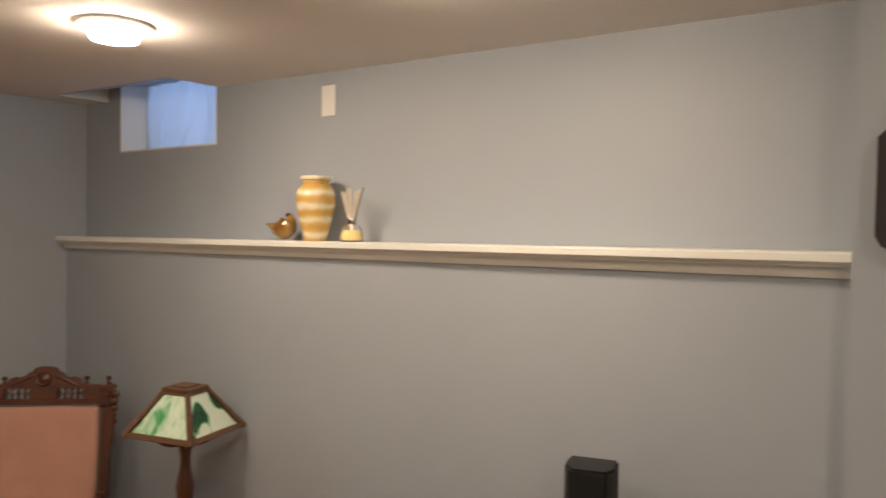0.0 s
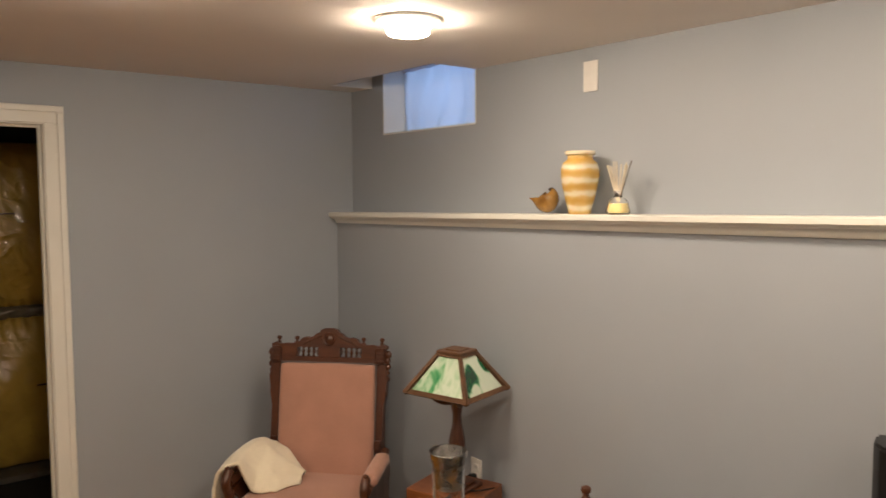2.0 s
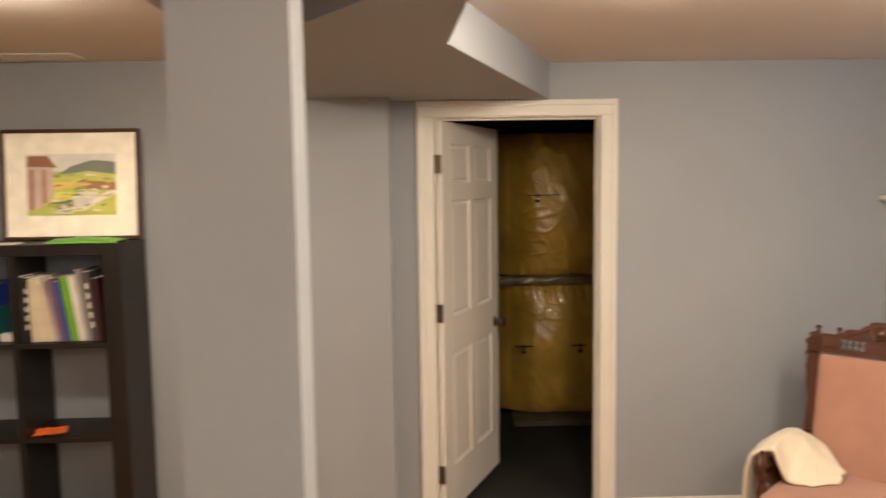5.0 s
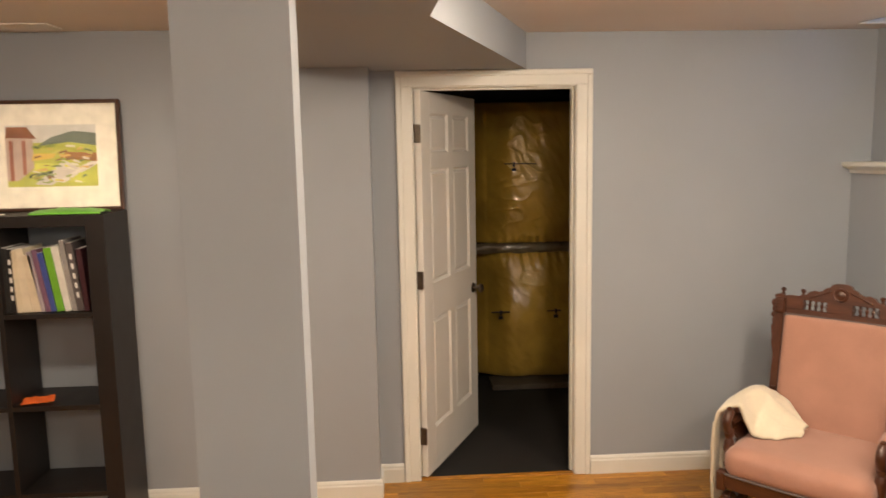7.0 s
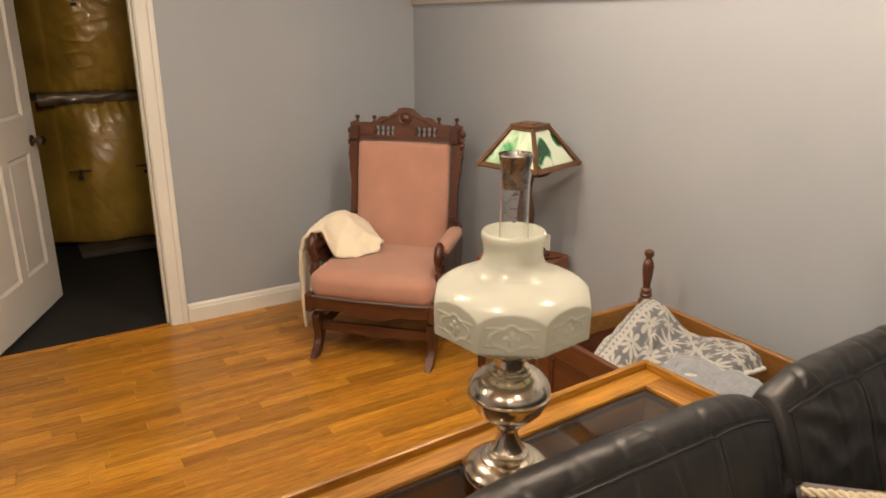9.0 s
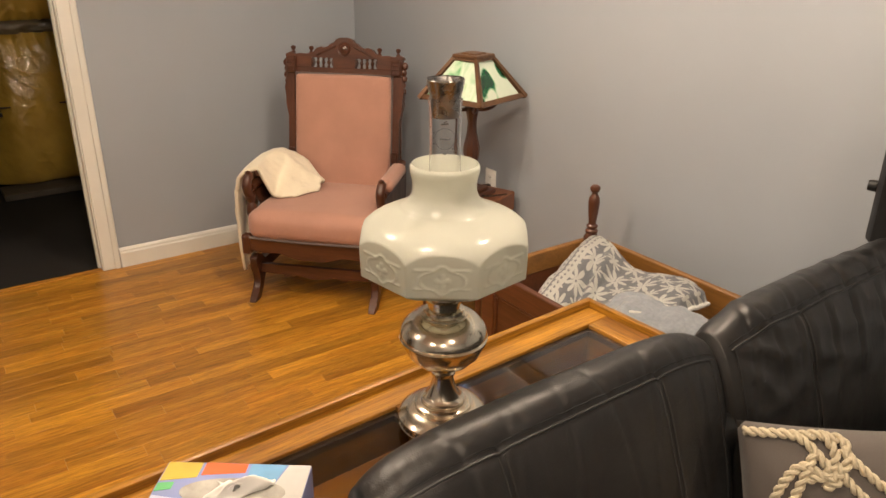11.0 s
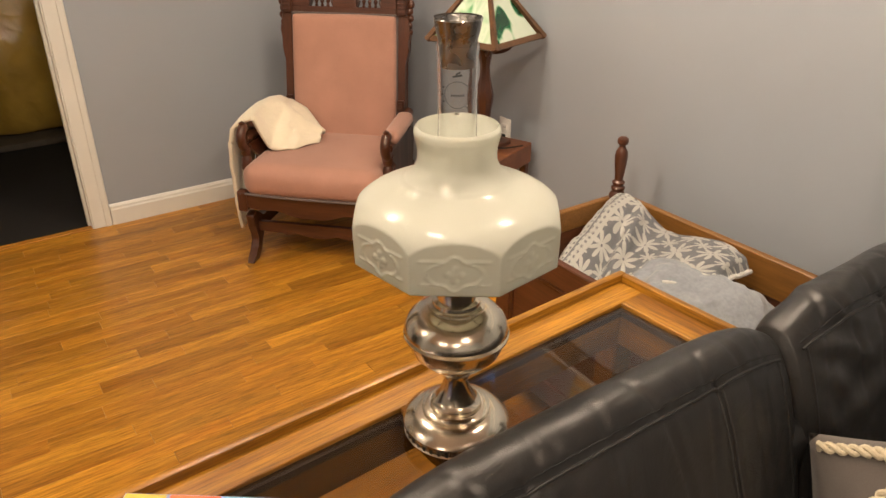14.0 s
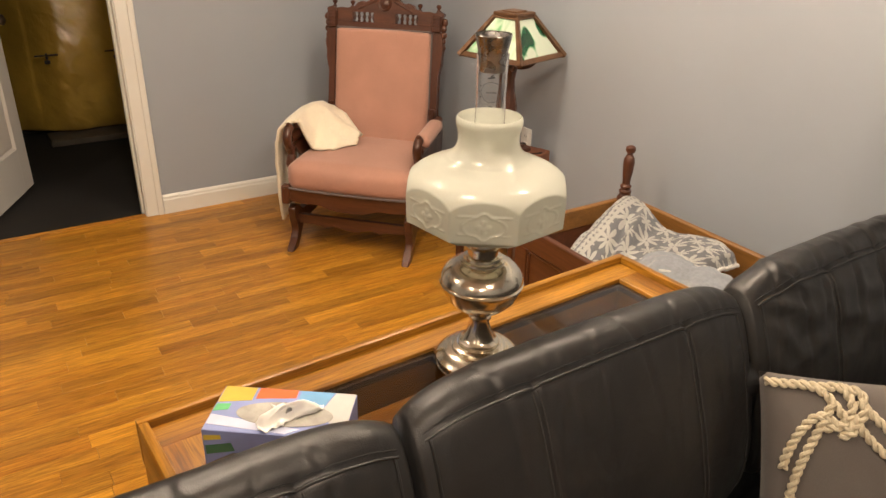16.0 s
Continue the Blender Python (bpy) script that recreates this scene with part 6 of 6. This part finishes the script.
# books leaning in the top cube nearest the column
rng = random.Random(11)
y = BY0 - 0.100
specs = [(0.018, 0.250, (0.05, 0.012, 0.018), "dark red paperback book leaning over"), (0.022, 0.275, (0.10, 0.085, 0.085), "spiral-bound notebook with a patterned spine"), (0.016, 0.285, (0.30, 0.28, 0.27), "grey spiral-bound paper notebook"),
         (0.024, 0.262, (0.74, 0.72, 0.66), "tall white softcover book"), (0.026, 0.258, (0.16, 0.42, 0.03), "tall bright green softcover book"), (0.018, 0.240, (0.05, 0.08, 0.30), "slim dark blue softcover book"),
         (0.016, 0.252, (0.20, 0.10, 0.16), "slim dull purple softcover book"), (0.014, 0.245, (0.42, 0.36, 0.40), "thin pale mauve booklet"), (0.028, 0.230, (0.70, 0.60, 0.44), "wide cream softcover book"),
         (0.030, 0.255, (0.72, 0.64, 0.48), "thick cream paperback book"), (0.020, 0.250, (0.68, 0.60, 0.44), "worn cream paperback book"), (0.020, 0.255, (0.012, 0.012, 0.013), "black paperback book with pale lettering"), (0.022, 0.260, (0.02, 0.02, 0.02), "black hardback book standing upright")]
tilt = 0
for i, (th, h, col, lab) in enumerate(specs):
    th, h = th * 1.28, h * 1.10
    d = 0.17 + 0.02 * rng.random()
    tilt = [4, 6, 7, 8, 8, 9, 9, 10, 6, 4, 2, 0, 0][i]
    w_eff = th / math.cos(radians(tilt)) + 0.001
    b = thing("book", lab, "book", pose(BKX1 - 0.035, y - w_eff, 1.0555, tilt, 0, 0), "books on the shelf")
    bm = bm_new()
    box(bm, -d, 0.0, 0.0, th, 0.0, h, 0.002)
    part("cover", bm, flat("cover_" + lab.replace(" ", "_"), col, 0.45), b)
    bm = bm_new()
    box(bm, -d - 0.0015, -0.004, 0.0025, th - 0.0025, 0.003, h + 0.0015)
    part("pages", bm, PAPERW, b)
    if "lettering" in lab or "patterned" in lab:
        bm = bm_new()
        for k in range(5):
            box(bm, 0.0, 0.0008, th * 0.3, th * 0.7, h * (0.2 + 0.14 * k), h * (0.28 + 0.14 * k))
        part("spine_mark", bm, PAPERW, b)
    y -= w_eff

y = BY0 - 0.080 - cell - 0.022
for col, lab, z0, h in (((0.02, 0.16, 0.16), "teal storage folder", 1.0555, 0.15), ((0.02, 0.06, 0.35), "blue storage folder", 1.2065, 0.10)):
    f = thing("folder", lab + " lying in the bookcase", "folder", pose(BKX1 - 0.05, y - 0.30, z0))
    bm = bm_new()
    box(bm, -0.20, 0, 0, 0.21, 0, h, 0.003)
    part("folder_body", bm, flat(lab.replace(" ", "_"), col, 0.4), f)
sm = thing("small_box", "small white cardboard box on the shelf", "box", pose(BKX1 - 0.06, y - 0.085, 1.0555))
bm = bm_new()
box(bm, -0.05, 0, 0, 0.06, 0, 0.032, 0.002)
part("carton", bm, PAPERW, sm)
bm = bm_new()
box(bm, -0.051, 0.001, -0.001, 0.061, 0.024, 0.034, 0.002)
part("lid", bm, PAPERW, sm)

op = thing("orange_paper", "crumpled orange paper slip on the shelf", "paper", pose(BKX1 - 0.075, BY0 - 0.375, 0.641, 0, 0, 20))
bm = bm_new()
sheet(bm, lambda u, v: (0.10 * u - 0.05, 0.13 * v - 0.065, 0.004 + 0.012 * abs(noise.noise(Vector((u * 4, v * 4, 2)))) + 0.012 * (u - 0.5) ** 2), 14, 14, 0.001)
part("slip", bm, flat("orange_paper", (0.90, 0.17, 0.03), 0.7), op)

gc = thing("green_cloth", "bright green folded cloth on the bookcase", "cloth", pose(0.40, BY0 - 0.17, 1.481))
bm = bm_new()
sheet(bm, lambda u, v: (0.13 * u - 0.065, 0.30 * v - 0.15, 0.004 + (0.022 * math.sin(math.pi * u) ** 0.7 * (0.5 + 0.5 * math.sin(math.pi * v))) + 0.008 * noise.noise(Vector((u * 4, v * 8, 3))) * math.sin(math.pi * u)), 16, 30, 0.004)
part("cloth", bm, fabric("lime_cloth", (0.20, 0.62, 0.06), 300), gc, angle=180)
env = thing("envelope", "white envelope lying on the bookcase", "envelope", pose(0.43, BY0 - 0.52, 1.481))
bm = bm_new()
box(bm, -0.04, 0.04, -0.07, 0.07, 0.0, 0.006, 0.001)
part("paper", bm, PAPERW, env)


def framed(name, label, y_right, w, z0, h, fw, lean, mat_w, frame_mat, art):
    """A framed picture that leans on the wall; local x runs along the wall, y away from the wall."""
    t = thing(name, label, "picture", pose(JOG + 0.020 + 0.03, y_right, z0, 0, 0, 90) @ pose(0, 0, 0, -lean, 0, 0))
    # local: x = -w..0 runs south to north, -y faces the room
    for nm, a in (("frame_side", (-w, -w + fw, 0, h)), ("frame_side", (-fw, 0, 0, h)), ("frame_rail", (-w + fw, -fw, 0, fw)), ("frame_rail", (-w + fw, -fw, h - fw, h))):
        bm = bm_new()
        box(bm, a[0], a[1], -0.018, 0.004, a[2], a[3], 0.003)
        part(nm, bm, frame_mat, t)
    if mat_w:
        bm = bm_new()
        box(bm, -w + fw, -fw, -0.004, 0.002, fw, h - fw)
        part("mat_board", bm, flat("cream_mat", (0.72, 0.68, 0.58), 0.8), t, "cream mat board")
    art(t, -w + fw + mat_w, -fw - mat_w, fw + mat_w, h - fw - mat_w)
    bm = bm_new()
    box(bm, -w + fw, -fw, -0.0125, -0.011, fw, h - fw)
    gl = part("glazing", bm, CLEAR, t)
    gl.visible_shadow = False
    return t


def strokes(t, quads, y=-0.0046):
    """Flat areas of paint on the sheet."""
    for i, (nm, col, pts) in enumerate(quads):
        bm = bm_new()
        yy = y - 0.0004 * i
        loft(bm, [[(x, -0.0035, z) for x, z in pts], [(x, yy, z) for x, z in pts]])
        part(nm, bm, flat("paint_%s_%d" % (nm, i), col, 0.7), t)


def landscape(t, x0, x1, z0, z1):
    W, H = x1 - x0, z1 - z0

    def P(*uv):
        return [(x0 + W * u, z0 + H * v) for u, v in uv]
    strokes(t, [("sky", (0.55, 0.54, 0.50), P((0, 0.7), (1, 0.72), (1, 1), (0, 1))), ("field", (0.40, 0.42, 0.08), P((0, 0), (1, 0), (1, 0.74), (0, 0.70))),
                ("hill", (0.13, 0.16, 0.13), P((0.35, 0.66), (0.7, 0.72), (1, 0.66), (1, 0.86), (0.75, 0.90), (0.5, 0.80))), ("barn", (0.42, 0.33, 0.28), P((0, 0.1), (0.12, 0.1), (0.30, 0.3), (0.30, 0.82), (0, 0.82))),
                ("roof", (0.20, 0.075, 0.03), P((0, 0.80), (0.34, 0.78), (0.24, 0.97), (0.02, 0.97))), ("stripe", (0.60, 0.42, 0.10), P((0.28, 0.42), (0.52, 0.46), (0.55, 0.54), (0.30, 0.54))),
                ("path", (0.58, 0.54, 0.50), P((0.45, 0.10), (0.62, 0.06), (1.0, 0.36), (1, 0.44))), ("path", (0.50, 0.46, 0.44), P((0.30, 0.04), (0.48, 0.02), (0.80, 0.30), (0.62, 0.44), (0.58, 0.36))),
                ("bank", (0.30, 0.14, 0.05), P((0.60, 0.46), (1.0, 0.40), (1, 0.54), (0.66, 0.56))), ("dark", (0.05, 0.06, 0.03), P((0.24, 0.14), (0.50, 0.22), (0.52, 0.26), (0.26, 0.20))),
                ("post", (0.28, 0.10, 0.06), P((0.04, 0.1), (0.08, 0.1), (0.08, 0.75), (0.04, 0.75))), ("post", (0.30, 0.12, 0.08), P((0.18, 0.2), (0.22, 0.2), (0.22, 0.75), (0.18, 0.75))),
                ("meadow", (0.52, 0.54, 0.10), P((0.30, 0.26), (0.55, 0.28), (0.50, 0.38), (0.32, 0.38))), ("meadow", (0.44, 0.46, 0.08), P((0.66, 0.06), (0.98, 0.06), (0.98, 0.24), (0.80, 0.22)))])
    # loose brush dabs over the broad areas
    rg = random.Random(11)
    tints = ((0.26, 0.32, 0.07), (0.50, 0.48, 0.12), (0.16, 0.20, 0.10), (0.55, 0.36, 0.12), (0.58, 0.55, 0.46), (0.22, 0.12, 0.06))
    for k in range(6):
        bm = bm_new()
        for _ in range(9):
            u, v = rg.uniform(0.32, 0.94), rg.uniform(0.06, 0.66)
            du, dv, sl = rg.uniform(0.02, 0.06), rg.uniform(0.008, 0.020), rg.uniform(-0.02, 0.02)
            q = P((u - du, v - dv - sl), (u + du, v - dv + sl), (u + du * 0.8, v + dv + sl), (u - du * 0.7, v + dv - sl))
            loft(bm, [[(x, -0.004, z) for x, z in q], [(x, -0.0104 - 0.0001 * k, z) for x, z in q]])
        part("brush_dabs", bm, flat("dab_%d" % k, tints[k], 0.7), t)


def orange_art(t, x0, x1, z0, z1):
    W, H = x1 - x0, z1 - z0

    def P(*uv):
        return [(x0 + W * u, z0 + H * v) for u, v in uv]
    strokes(t, [("ground", (0.62, 0.13, 0.06), P((0, 0), (1, 0), (1, 1), (0, 1))), ("dark_base", (0.04, 0.03, 0.03), P((0, 0), (1, 0), (1, 0.22), (0.7, 0.28), (0, 0.22))), ("moon", (0.70, 0.42, 0.05), P((0.55, 0.30), (0.75, 0.34), (0.90, 0.55), (0.86, 0.68), (0.78, 0.48))),
                ("bar", (0.25, 0.10, 0.06), P((0, 0.74), (1, 0.76), (1, 0.78), (0, 0.76))), ("bar", (0.16, 0.06, 0.04), P((0.3, 0.88), (0.8, 0.9), (0.7, 0.93))), ("strip", (0.55, 0.53, 0.48), P((0, 0.06), (1, 0.06), (1, 0.09), (0, 0.09)))])


def sunset_art(t, x0, x1, z0, z1):
    W, H = x1 - x0, z1 - z0

    def P(a, b):
        return [(x0, z0 + H * a), (x1, z0 + H * a), (x1, z0 + H * b), (x0, z0 + H * b)]
    strokes(t, [("sky", (0.42, 0.44, 0.42), P(0.86, 1)), ("sky_glow", (0.52, 0.44, 0.28), P(0.74, 0.86)), ("horizon_glow", (0.70, 0.48, 0.12), P(0.62, 0.74)), ("shore", (0.10, 0.045, 0.03), P(0.47, 0.62)), ("surf", (0.50, 0.46, 0.40), P(0.44, 0.47)), ("water", (0.045, 0.045, 0.06), P(0.10, 0.44)), ("rocks", (0.045, 0.025, 0.02), P(0, 0.10))])


DFRAME = flat("dark_brown_frame", (0.075, 0.034, 0.020), 0.35)
BFRAME = flat("black_frame", (0.012, 0.011, 0.011), 0.35)
framed("framed_watercolour", "landscape watercolour in a dark brown frame with cream mat", -3.690, 0.622, 1.482, 0.500, 0.016, 3, 0.095, DFRAME, landscape)
framed("framed_print", "orange print in a wide brown frame leaning on the wall", -4.345, 0.48, 1.482, 0.605, 0.026, 3, 0.062, DFRAME, orange_art)
framed("framed_painting", "tall sunset seascape in a black frame on the wall", -3.022, 0.36, 1.000, 0.985, 0.022, 0, 0.0, BFRAME, sunset_art)

vent = thing("ceiling_vent", "white metal ceiling vent grille", "vent", pose(0.36, -4.05, ceil_z(0.36)))
bm = bm_new()
for a in ((-0.07, 0.07, -0.17, -0.155), (-0.07, 0.07, 0.155, 0.17), (-0.07, -0.055, -0.155, 0.155), (0.055, 0.07, -0.155, 0.155)):
    box(bm, *a, -0.006, 0.0, 0.001)
part("frame", bm, PLASTIC, vent)
for i in range(6):
    bm = bm_new()
    x = -0.046 + i * 0.0185
    loft(bm, [[(x, yy, -0.005), (x + 0.012, yy, -0.001), (x + 0.012, yy, 0.0), (x, yy, -0.004)] for yy in (-0.155, 0.155)])
    part("slat", bm, PLASTIC, vent)
bm = bm_new()
box(bm, -0.055, 0.055, -0.155, 0.155, -0.0008, 0.0)
part("backing", bm, BLACKP, vent)

# ---- floor boards: strips that run along the door wall ----
SWID = 0.0655
lens = (0.30, 0.39, 0.48, 0.58)
meshes = []
for L in lens:
    bm = bm_new()
    g = 0.0004
    w, l, b = SWID / 2 - g, L / 2 - g, 0.0004
    loft(bm, [[(-w, -l, -0.012), (w, -l, -0.012), (w, l, -0.012), (-w, l, -0.012)], [(-w, -l, -b), (w, -l, -b), (w, l, -b), (-w, l, -b)],
              [(-w + b, -l + b, 0), (w - b, -l + b, 0), (w - b, l - b, 0), (-w + b, l - b, 0)]])
    me = finish(bm, False)
    me.name = "plank"
    me.materials.append(FLOOR)
    meshes.append(me)
rng = random.Random(5)
rest = []
count = 0
nrow = math.ceil(XE / SWID)
for i in range(nrow):
    x = SWID * (i + 0.5)
    y = 0.0 - rng.random() * 0.45
    ylow = YS
    # the first board is cut short at the wall
    pieces = [(y / 2, -y)]
    while y > ylow:
        k = rng.randrange(4)
        pieces.append((y - lens[k] / 2, k))
        y -= lens[k]
    for n_, (yc, k) in enumerate(pieces):
        near = n_ > 0 and x < 2.45 and -2.62 < yc < -0.30 and count < 300
        if near:
            ob = new("plank", meshes[k])
            ob.parent = floor
            ob.location = (x, yc, 0)
            count += 1
        else:
            rest.append((x, yc, lens[k] if n_ else k))
verts, faces = [], []
for x, yc, L in rest:
    w, l = SWID / 2 - 0.0005, L / 2 - 0.0005
    if x + w > XE:
        continue
    y0, y1 = max(YS, yc - l), min(-0.0, yc + l)
    if y1 - y0 < 0.004:
        continue
    s = len(verts)
    verts += [(x - w, y0, -0.011), (x + w, y0, -0.011), (x + w, y1, -0.011), (x - w, y1, -0.011), (x - w, y0, 0), (x + w, y0, 0), (x + w, y1, 0), (x - w, y1, 0)]
    faces += [(s + 4, s + 5, s + 6, s + 7), (s, s + 1, s + 5, s + 4), (s + 1, s + 2, s + 6, s + 5), (s + 2, s + 3, s + 7, s + 6), (s + 3, s, s + 4, s + 7)]
me = bpy.data.meshes.new("planks")
me.from_pydata(verts, [], faces)
FLOORR = FLOOR.copy()
FLOORR.name = "floor_oak_rest"
nt = FLOORR.node_tree
geo = nt.nodes.new("ShaderNodeNewGeometry")
for l in list(nt.links):
    if l.from_node.type == "OBJECT_INFO":
        nt.links.new(geo.outputs["Random Per Island"], l.to_socket)
me.materials.append(FLOORR)
ob = new("planks_beyond", me)
ob.parent = floor
ob["kind"] = "stuff"
